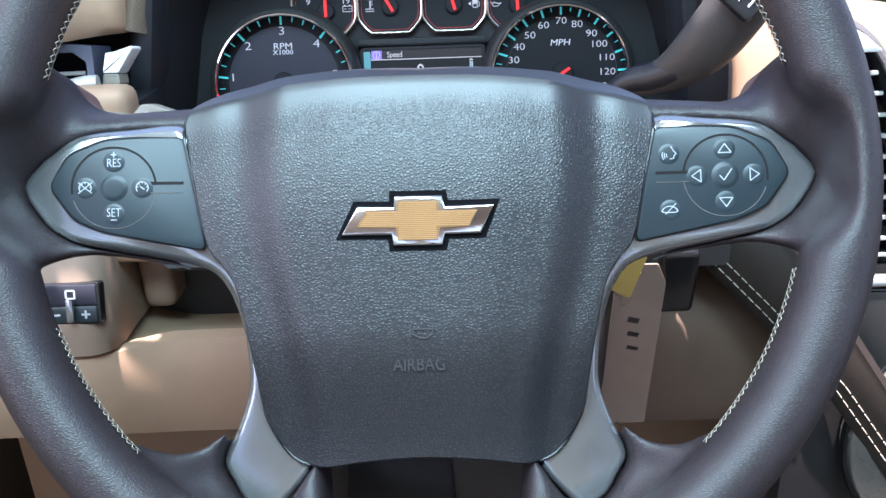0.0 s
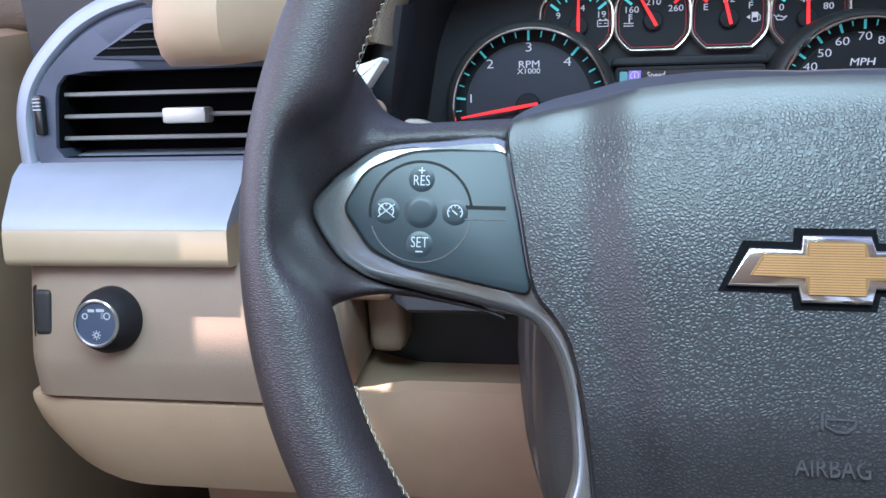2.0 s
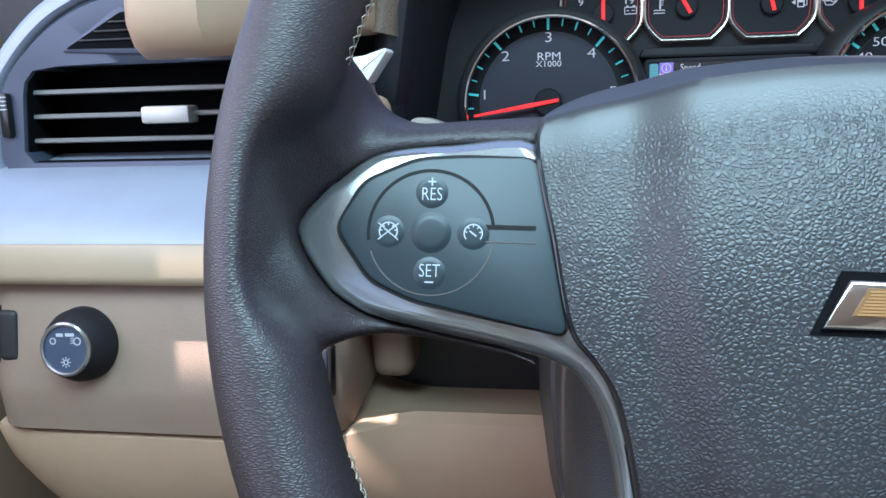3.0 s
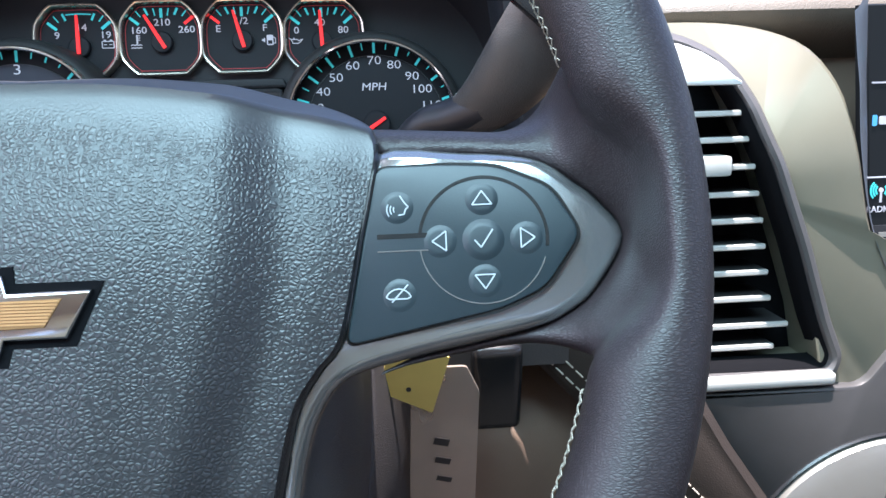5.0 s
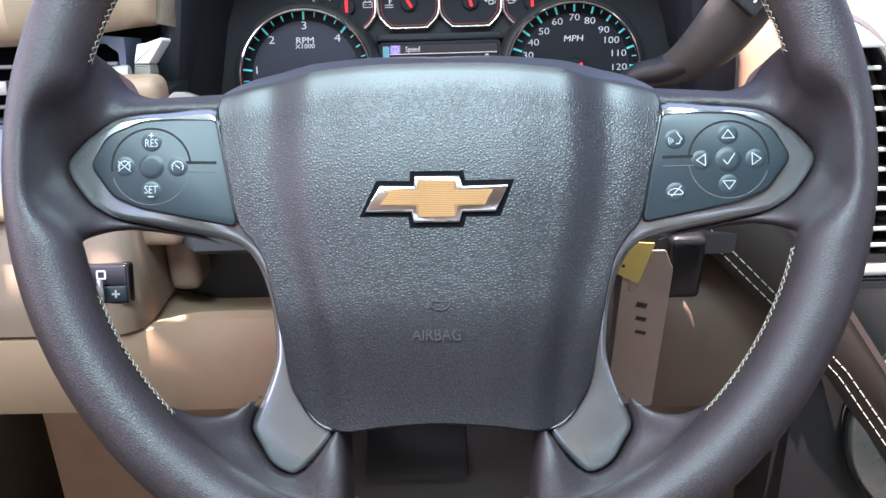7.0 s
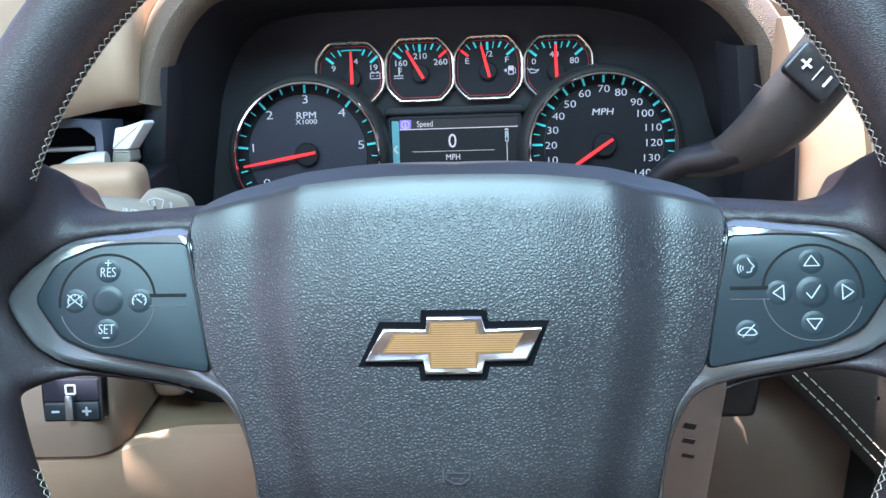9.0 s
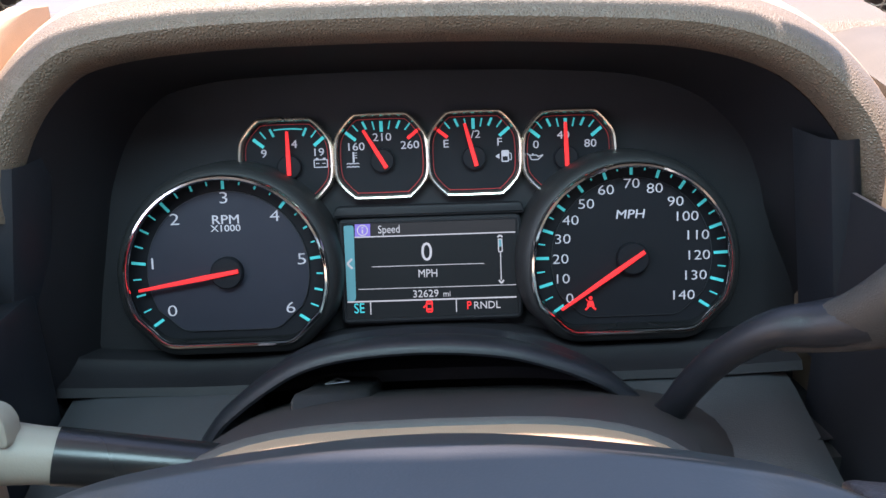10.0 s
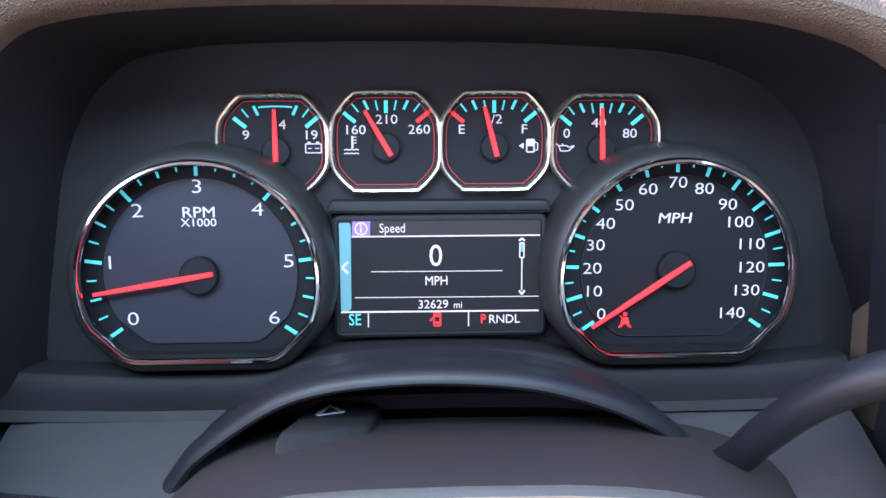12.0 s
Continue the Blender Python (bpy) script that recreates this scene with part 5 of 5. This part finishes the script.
_zs = [0.0518, 0.0396, 0.0266, 0.0137, 0.0008, -0.0120, -0.0248, -0.0378, -0.0515, -0.0625]
make_vent("air_vent", "tall dark air vent with pale slat edges", frame_at((0.29, 0.487, 1.11), 6), -0.048, 0.03, _zs, 0.0, (-0.0370, _zs[2] + 0.002), [-0.0155, -0.0112, -0.0075, -0.0050, -0.0024, -0.0006, 0.0014, 0.0034, 0.0130, 0.0062])


def make_side_vent():
    v = thing("window_vent", "small dark demister vent with slats", "air vent", frame_at((-0.335, 0.546, 1.157), 10))
    shape = [(-0.027, 0.035), (0.0175, 0.034), (0.0173, 0.053), (0.007, 0.053)]
    part("frame", prism(rounded(grow(shape, 0.0035), 0.003), -0.002, 0.0030, 0.0008), SLATE, v)
    part("opening", prism(rounded(shape, 0.002), 0.0, 0.0032), VOID, v)
    for y, x0 in ((0.0390, -0.018), (0.0435, -0.009), (0.0480, 0.0)):
        part("slat", box(x0, 0.0170, y - 0.0006, y + 0.0006, 0.0030, 0.0044, 0.0004, 1), DARK, v)
    w = thing("vent_wheel", "small ribbed vent thumb wheel", "switch", frame_at((-0.335, 0.546, 1.157), 10))
    part("wheel", box(-0.0700, -0.0640, -0.012, 0.013, -0.004, 0.006, 0.0025, 2), BLACK, w)
    for k in range(4):
        part("rib", box(-0.0695, -0.0645, 0.0035 + 0.0022 * k, 0.0042 + 0.0022 * k, 0.0055, 0.0066), WHITE, w)


make_side_vent()


def make_light_switch():
    s = thing("headlight_switch", "round black headlight knob with a pale rim", "switch", frame_at((-0.342, 0.4850, 1.0482), 16))
    part("collar", lathe([(0.0205, -0.004), (0.0200, 0.001), (0.0185, 0.002)], 36), BLACK, s)
    part("knob", lathe([(0.0195, 0.0), (0.0188, 0.008), (0.0160, 0.0145), (0.0136, 0.0178)], 36), BAY, s)
    part("knob_rim", lathe([(0.0139, 0.0160), (0.0138, 0.0186), (0.0128, 0.0191), (0.0119, 0.0189), (0.0117, 0.0178)], 36), SILVER, s)
    face = part("knob_face", lathe([(0.0121, 0.0170), (0.0120, 0.0179), (0.0005, 0.0180)], 36), KNOB_BLUE, s, "blue-grey face with white symbols")
    sun = outline(arc(0.0, -0.0066, 0.0012, 0, 360, 16)[:-1], 0.0006, 0.0179)
    for n in range(8):
        c, q = math.cos(n * math.pi / 4), math.sin(n * math.pi / 4)
        strip((0.0019 * c, -0.0066 + 0.0019 * q), (0.0027 * c, -0.0066 + 0.0027 * q), 0.0005, 0.0179, sun)
    part("lamp_symbol", sun, WHITE, face)
    bulb = outline(arc(0.0066, 0.0042, 0.0018, 0, 360, 18)[:-1], 0.0006, 0.0179)
    for n in (-1, 0, 1):
        strip((0.0030, 0.0042 + 0.0012 * n), (0.0044, 0.0046 + 0.0012 * n), 0.0004, 0.0179, bulb)
    part("lamp_symbol", bulb, WHITE, face)
    off = outline(arc(-0.0068, 0.0040, 0.0015, 0, 360, 18)[:-1], 0.0006, 0.0179)
    part("lamp_symbol", off, WHITE, face)
    for x, y, wd in ((-0.0030, 0.0072, 0.0038), (0.0026, 0.0074, 0.0048)):
        part("mark", strip((x - wd / 2, y), (x + wd / 2, y), 0.0016, 0.0179), WHITE, face)
    w = thing("dimmer_wheel", "black ribbed dimmer wheel in a slot", "switch", frame_at((-0.386, 0.4875, 1.051), 16))
    part("slot", prism(rounded([(-0.008, -0.016), (0.008, -0.016), (0.008, 0.016), (-0.008, 0.016)], 0.003), -0.01, 0.0012), BLACK, w)
    part("thumb_wheel", box(-0.0055, 0.0055, -0.0135, 0.0135, -0.008, 0.005, 0.003, 3), DARK, w)


make_light_switch()


def make_brake_control():
    b = thing("trailer_brake_control", "dark trailer brake switch with white symbols", "switch", frame_at((-0.2265, 0.4825, 1.0365), 16) @ Matrix.Diagonal((0.9, 0.86, 1, 1)))
    part("housing", prism(rounded([(-0.020, -0.016), (0.020, -0.016), (0.020, 0.016), (-0.020, 0.016)], 0.003), -0.006, 0.0035, 0.0012), BLACK, b)
    part("button", prism(rounded([(-0.018, -0.014), (0.018, -0.014), (0.018, -0.002), (-0.018, -0.002)], 0.0015), 0.0, 0.0048, 0.0008), SWITCH, b)
    part("button", prism(rounded([(-0.018, -0.001), (0.018, -0.001), (0.018, 0.014), (-0.018, 0.014)], 0.0015), 0.0, 0.0044, 0.0008), DIAL_LIGHT, b)
    pl = strip((0.007, -0.008), (0.013, -0.008), 0.0014, 0.0048)
    strip((0.010, -0.011), (0.010, -0.005), 0.0014, 0.0048, pl)
    strip((-0.013, -0.008), (-0.008, -0.008), 0.0014, 0.0048, pl)
    part("symbol", pl, WHITE, b)
    part("symbol", outline([(-0.003, 0.004), (0.003, 0.004), (0.003, 0.010), (-0.003, 0.010)], 0.0012, 0.0045), WHITE, b)
    part("slide_lever", box(-0.002, 0.003, -0.013, 0.004, 0.0045, 0.009, 0.001, 2), SILVER, b)


make_brake_control()


def make_column():
    c = thing("steering_column", "tan plastic steering column shroud with a hazard button", "steering column", COLUMN)
    def shroud(stations, lower=False):
        rows = []
        for z, sx, top, bot in stations:
            loop = []
            for j in range(25):
                a = math.pi * j / 24 + (math.pi if lower else 0)
                ca, sa = math.cos(a), math.sin(a)
                x = sx * math.copysign(abs(ca) ** 0.62, ca) * (1 + (0.38 * sstep(-0.15, -0.25, z) if ca > 0 else 0))
                y = (-bot if lower else top) * math.copysign(abs(sa) ** 0.62, sa)
                loop.append((x, y, z))
            rows.append(loop)
        return loft(rows, True, True)
    front = ((-0.050, 0.066, 0.022, -0.130), (-0.056, 0.082, 0.036, -0.160), (-0.066, 0.090, 0.040, -0.170), (-0.130, 0.098, 0.048, -0.170))
    part("upper_shroud", shroud(front), TAN, c, "tan upper shroud")
    rear = ((-0.1302, 0.098, 0.048, -0.170), (-0.132, 0.100, 0.0505, -0.171), (-0.18, 0.106, 0.0525, -0.168), (-0.26, 0.112, 0.0530, -0.16))
    part("rear_shroud", shroud(rear), SHROUD, c, "dark rear half of the shroud")
    # darker than the upper half: the wheel's shade is put into its colour
    part("lower_shroud", shroud(front + rear, True), LEVER, c, "lower shroud, the wheel's shade put into its brown")
    loops = []
    for z, x0, x1, y in ((-0.190, -0.0600, -0.0300, 0.0470), (-0.1980, -0.0610, -0.0296, 0.0528), (-0.1995, -0.0612, -0.0294, 0.0550), (-0.2025, -0.0608, -0.0294, 0.0566), (-0.225, -0.0590, -0.0280, 0.0574), (-0.255, -0.0560, -0.0270, 0.0605), (-0.280, -0.0530, -0.0265, 0.0600), (-0.295, -0.0520, -0.0270, 0.0480)):
        loops.append([(x0, y - 0.014, z), (x0, y - 0.0020, z), (x0 + 0.0008, y - 0.0005, z), (x0 + 0.0025, y, z), (x1 - 0.0025, y, z), (x1 - 0.0008, y - 0.0005, z), (x1, y - 0.0020, z), (x1, y - 0.014, z)])
    for loop in loops:
        for n, p in enumerate(loop):
            loop[n] = (p[0], p[1], p[2] - 0.80 * (p[0] + 0.0585))
    part("shroud_pocket", prism(rounded([(-0.040, -0.1515), (0.0125, -0.1520), (0.0115, -0.1225), (-0.0385, -0.1220)], 0.004), -0.066, -0.0490, 0.0015), MASK, c, "dark pocket in the lower shroud")
    hz = part("hazard_button", loft(loops, True, True), DARK, c, "black hazard button with a white triangle")
    tri = outline([(-0.0508, -0.2335), (-0.0415, -0.2390), (-0.0484, -0.2545)], 0.0016, 0.0, h=0.0005)
    for v in tri.verts:
        v.co = Vector((v.co.x, 0.0391 - 0.081 * v.co.y + v.co.z, v.co.y))
    part("hazard_symbol", tri, WHITE, hz)
    return c


make_column()


def make_levers():
    g = thing("gear_lever", "dark column gear lever with plus and minus buttons", "gear lever")
    root = smooth_loop([(0.094, 0.560, 1.086), (0.1015, 0.547, 1.104), (0.1055, 0.536, 1.122), (0.1130, 0.524, 1.142), (0.1260, 0.513, 1.158), (0.1400, 0.507, 1.1625), (0.1535, 0.498, 1.1690)], 6, False)
    part("shaft", tube(root, lambda t: 0.0064 + 0.0030 * sstep(0.5, 1.0, t), 16, up=(0, -1, 0)), MASK, g, "black lever shaft")
    path = smooth_loop([(0.1250, 0.5140, 1.1560), (0.1400, 0.5075, 1.1600), (0.1530, 0.497, 1.1690), (0.1645, 0.487, 1.1830), (0.1755, 0.4775, 1.2025), (0.1903, 0.471, 1.2289), (0.2050, 0.463, 1.2560)], 8, False)
    part("arm", tube(path, lambda t: 0.0178 * (0.42 + 0.58 * sstep(0.0, 0.62, t)) * math.sqrt(min(1, 0.30 + t / 0.08)), 22, up=(0, -1, 0), flat=0.62), LEVER, g, "grained dark brown lever arm")
    b = part("button_plate", prism(rounded([(-0.013, -0.009), (0.013, -0.009), (0.013, 0.009), (-0.013, 0.009)], 0.003), 0, 0.0045, 0.0012), BLACK, g, "black selector button")
    b.matrix_basis = Matrix.Translation((0.1735, 0.4668, 1.2125)) @ frame_at((0, 0, 0), 14) @ pose(0, 0, 0, 0, 0, -42)
    s = strip((-0.009, 0), (-0.003, 0), 0.0011, 0.0046)
    strip((-0.006, -0.003), (-0.006, 0.003), 0.0011, 0.0046, s)
    strip((0.007, -0.003), (0.007, 0.003), 0.0011, 0.0046, s)
    strip((0.001, -0.004), (0.001, 0.004), 0.0004, 0.0046, s)
    part("symbol", s, WHITE, b)
    t = thing("turn_signal_lever", "grey turn signal and wiper lever on the column", "lever")
    path = smooth_loop([(-0.055, 0.495, 1.1155), (-0.0925, 0.485, 1.1282), (-0.139, 0.476, 1.1410), (-0.1857, 0.4667, 1.1510), (-0.2275, 0.459, 1.157)], 8, False)
    part("boot", tube(path[:15], lambda u: 0.0085 + 0.0015 * u, 16, up=(0, -1, 0)), BLACK, t, "black root of the lever")
    part("arm", tube(path[14:], lambda u: 0.0095 + 0.0030 * sstep(0.0, 0.35, u), 18, up=(0, -1, 0)), STALK, t)
    blade = prism(rounded([(-0.0155, -0.006), (-0.0145, 0.001), (-0.0065, 0.0090), (0.0, 0.0088), (0.0115, 0.0045), (0.0140, 0.0005), (0.0145, -0.008)], 0.0022), -0.0045, 0.0045, 0.0014, 2)
    pad = part("paddle", blade, STALK, t)
    pad.matrix_basis = Matrix.Translation((-0.150, 0.4725, 1.1555)) @ frame_at((0, 0, 0), 12)
    for k in (19, 24):
        part("ring", tube([path[k], path[k].lerp(path[k + 1], 0.12)], 0.0129, 18, up=(0, -1, 0)), UMBER, t)
    sym = outline([(-0.0060, -0.0012), (-0.0072, 0.0032), (-0.0035, 0.0044), (0.0012, 0.0030), (-0.0005, -0.0016)], 0.0006, 0.0045)
    strip((-0.0032, -0.0030), (-0.0040, 0.0030), 0.0006, 0.0045, sym)
    strip((0.0045, -0.0028), (0.0048, 0.0022), 0.0007, 0.0045, sym)
    strip((0.0036, 0.0014), (0.0060, 0.0008), 0.0006, 0.0045, sym)
    part("symbol", sym, WHITE, pad)
    bars = bmesh.new()
    for k, (x, w) in enumerate(((-0.010, 0.004), (-0.003, 0.0045), (0.003, 0.003))):
        strip((x, -0.0065 - 0.0008 * k), (x + w, -0.0070 - 0.0008 * k), 0.0008, 0.0048, bars)
    part("symbol", bars, WHITE, pad)
    word = lettering("lettering", "INT", 0.0050, WHITE, t, 0, 0, 0)
    word.matrix_basis = Matrix.Translation((-0.1640, 0.4596, 1.1562)) @ frame_at((0, 0, 0), 38) @ pose(0, 0, 0, 0, 0, -13)


make_levers()


def make_stack():
    C = frame_at((0.29, 0.487, 1.11), 6)
    r = thing("touch_screen", "lit infotainment touch screen in a satin bezel", "screen", C @ Matrix.Translation((0, 0, -0.012)))
    part("panel", prism([(0.0440, 0.100), (0.0525, -0.003), (0.0580, -0.0205), (0.0660, -0.0275), (0.17, -0.031), (0.17, 0.100)], -0.01, 0.0, 0.001, 1), SCREEN, r)
    part("button_strip", prism([(0.0530, -0.0048), (0.17, -0.0055), (0.17, -0.0148), (0.0555, -0.0142)], 0.0, 0.0006), GREY, r, "grey strip of touch buttons")
    part("mark", strip((0.0580, -0.0095), (0.0690, -0.0095), 0.0022, 0.0006), SLAT, r)
    for y in (0.0640, 0.0189):
        part("screen_line", strip((0.0490, y), (0.16, y - 0.0004), 0.0007, 0.0), LIT, r)
    lettering("screen_lettering", "94", 0.0092, TEAL, r, 0.0612, 0.0775, 0.0003)
    lettering("screen_lettering", "RADIO", 0.0043, LIT, r, 0.0575, 0.0030, 0.0003)
    ant = strip((0.0578, 0.0065), (0.0578, 0.0115), 0.0010, 0.0002)
    prism([p for p in arc(0.0578, 0.0125, 0.0012, 0, 360, 12)[:-1]], 0.0002, 0.0006, bm=ant)
    part("radio_mast", ant, LIT, r)
    for k in (1, 2, 3):
        for a in (0, 180):
            run = arc(0.0578, 0.0125, 0.0013 * k + 0.0010, a - 45, a + 45, 10)
            out = arc(0.0578, 0.0125, 0.0013 * k + 0.0018, a - 45, a + 45, 10)
            part("radio_wave", prism(run + out[::-1], 0.0002, 0.0005), TEAL, r)
    part("screen_mark", prism(rounded([(0.0540, 0.0442), (0.0612, 0.0442), (0.0612, 0.0482), (0.0540, 0.0482)], 0.001), 0.0001, 0.0004), LIT, r)
    for x in (0.0518, 0.0630):
        part("screen_mark", prism(rounded([(x - 0.0012, 0.0436), (x + 0.0012, 0.0436), (x + 0.0012, 0.0488), (x - 0.0012, 0.0488)], 0.0008), 0.0001, 0.0004), SCREEN_BLUE, r)
    k = thing("stack_knob", "pale silver volume knob on the centre stack", "knob", C @ Matrix.Translation((0, 0, 0.0072)))
    part("base", lathe([(0.0815, -0.01), (0.0812, 0.0015), (0.0800, 0.0035), (0.072, 0.0062), (0.050, 0.0090), (0.001, 0.0100)], 72, (0.0657, -0.1885)), PEWTER, k, "pale satin pod round the knob")
    part("surround", lathe([(0.0842, -0.004), (0.0840, 0.0010), (0.0832, 0.0018), (0.0818, 0.0008), (0.0815, -0.004)], 72, (0.0657, -0.1885)), BLACK, k, "dark groove round the pod")
    part("knob_groove", lathe([(0.0262, 0.004), (0.0260, 0.0090), (0.0250, 0.0098), (0.0236, 0.0092), (0.0232, 0.004)], 48, (0.0790, -0.1440)), GUNMETAL, k)
    part("dial", lathe([(0.0215, 0.004), (0.0213, 0.0105), (0.0198, 0.0122), (0.001, 0.0128)], 48, (0.0790, -0.1440)), PEWTER, k, "round pale dial")
    part("mark", strip((0.0660, -0.1400), (0.0700, -0.1412), 0.0008, 0.0122), SLAT, k)
    # key tag
    t = thing("key_tag", "yellow card and clear plastic key tag hanging from the column", "key tag", frame_at((0.126, 0.468, 1.01), -8))
    part("sleeve", prism(rounded([(-0.015, -0.078), (0.017, -0.078), (0.0195, 0.036), (0.0135, 0.050), (-0.011, 0.050)], 0.002), 0, 0.0010, 0.0003, 1), TAGM, t, "clear plastic sleeve")
    part("card", prism(rounded([(-0.0265, 0.0400), (-0.0020, 0.0265), (0.0060, 0.0560), (-0.0210, 0.0580)], 0.001), 0.0016, 0.0022), YELLOW, t, "pale yellow card")
    part("ring_hole", lathe([(0.0012, 0.0022), (0.0011, 0.0025), (0.0003, 0.0025)], 14, (-0.0125, 0.0400)), UMBER, t)
    part("key_head", box(0.0165, 0.040, 0.010, 0.056, -0.014, -0.002, 0.005, 3), BLACK, t, "black key head")
    for k in range(3):
        part("printing", strip((-0.0015 + 0.0006 * k, 0.010 - 0.011 * k), (0.0055 + 0.0006 * k, 0.008 - 0.011 * k), 0.0040 - 0.0006 * k, 0.0010), SHROUD, t)


make_stack()


def make_pedal():
    p = thing("brake_pedal", "black rubber brake pedal in the footwell", "pedal", Matrix.Translation((-0.012, 0.600, 0.810)))
    part("pad", box(-0.050, 0.050, -0.008, 0.008, -0.036, 0.036, 0.006, 3), DARK, p)
    for k in range(5):
        part("rib", box(-0.044, 0.044, -0.0105, -0.0075, -0.026 + 0.0125 * k, -0.022 + 0.0125 * k, 0.001, 1), BLACK, p)
    part("arm", box(-0.010, 0.010, 0.006, 0.022, -0.02, 0.16, 0.004, 2), BLACK, p)


make_pedal()


# ---- cabin round the driver ----
def shell(name, bm, mat):
    return tagged(part(name, bm, mat), kind="structure")


shell("floor", box(-0.75, 1.35, -2.2, 0.95, 0.44, 0.48), CARPET)
shell("firewall", box(-0.75, 1.35, 0.95, 1.15, 0.44, 1.20), CARPET)
shell("door_panel", box(-0.75, -0.52, -2.2, 0.93, 0.45, 1.20, 0.02), TAN)
shell("door_panel", box(1.30, 1.45, -2.2, 0.93, 0.45, 1.20, 0.02), TAN)
shell("roof_lining", box(-0.75, 1.45, -2.2, -0.17, 1.76, 1.80), LINING)
# front edge set where the sun has to stop short of the wheel
shell("roof_lining", box(-0.75, 1.45, 0.19, 0.368, 1.745, 1.785), LINING)
shell("roof_lining", box(-0.75, -0.30, -0.45, 0.19, 1.745, 1.79), LINING)
shell("roof_lining", box(0.95, 1.45, -0.45, 0.19, 1.745, 1.79), LINING)
shell("rear_wall", box(-0.75, 1.45, -2.35, -2.2, 0.45, 1.25), TAN)
for _y in (-0.75, -2.15):
    for _x in (-0.72, 1.36):
        shell("pillar", box(_x, _x + 0.07, _y - 0.06, _y + 0.06, 1.19, 1.77, 0.02), LINING)
_bm = tube([(-0.36, 0.38, 1.755), (-0.42, 0.66, 1.50), (-0.52, 0.98, 1.22)], 0.045, 12)
shell("pillar", _bm, LINING)
_bm = tube([(1.16, 0.38, 1.755), (1.22, 0.66, 1.50), (1.32, 0.98, 1.22)], 0.045, 12)
shell("pillar", _bm, LINING)
# unseen slabs added to block the sun; their gaps shape the sun patches
shell("sun_mask", box(-0.221, 0.128, 0.452, 0.583, 1.69, 1.72, 0.01), LINING)
shell("sun_mask", box(-0.2213, -0.100, 0.400, 0.4515, 1.69, 1.72, 0.003), LINING)
shell("sun_mask", box(0.1282, 0.155, 0.497, 0.583, 1.69, 1.72, 0.003), LINING)
shell("sun_mask", box(-0.345, -0.2405, 0.4655, 0.600, 1.69, 1.72, 0.003), LINING)
shell("sun_mask", box(-0.2403, -0.2215, 0.4800, 0.600, 1.69, 1.72, 0.003), LINING)
shell("sun_mask", box(-0.2403, -0.2215, 0.4625, 0.4745, 1.69, 1.72, 0.003), LINING)
shell("sun_mask", box(-0.2935, -0.2685, 0.4582, 0.4653, 1.69, 1.72, 0.003), LINING)
shell("sun_mask", box(-0.345, -0.2215, 0.3690, 0.4580, 1.69, 1.72, 0.003), LINING)
# unseen slab added overhead; its edge ends the sun on the left
shell("sun_mask_left", box(-0.75, -0.328, 0.10, 0.70, 1.66, 1.76, 0.01), LINING)
tagged(shell("ground", box(-60, 60, -60, 60, -0.40, -0.36), ASPHALT), "grey asphalt ground outside")


def make_seat(x):
    s = thing("car_seat", "tan leather front seat", "seat", Matrix.Translation((x, -0.42, 0.48)), "front seats")
    part("cushion", box(-0.26, 0.26, -0.28, 0.26, 0.16, 0.36, 0.06, 4), SEAT, s)
    part("base", box(-0.22, 0.22, -0.24, 0.22, 0.0, 0.17, 0.02), DARK, s)
    b = part("backrest", box(-0.26, 0.26, -0.10, 0.06, 0.0, 0.62, 0.05, 4), SEAT, s)
    b.matrix_basis = pose(0, -0.24, 0.30, 16)
    h = part("headrest", box(-0.14, 0.14, -0.06, 0.05, 0.66, 0.86, 0.04, 4), SEAT, s)
    h.matrix_basis = pose(0, -0.24, 0.30, 16)


make_seat(0.02)
make_seat(0.78)
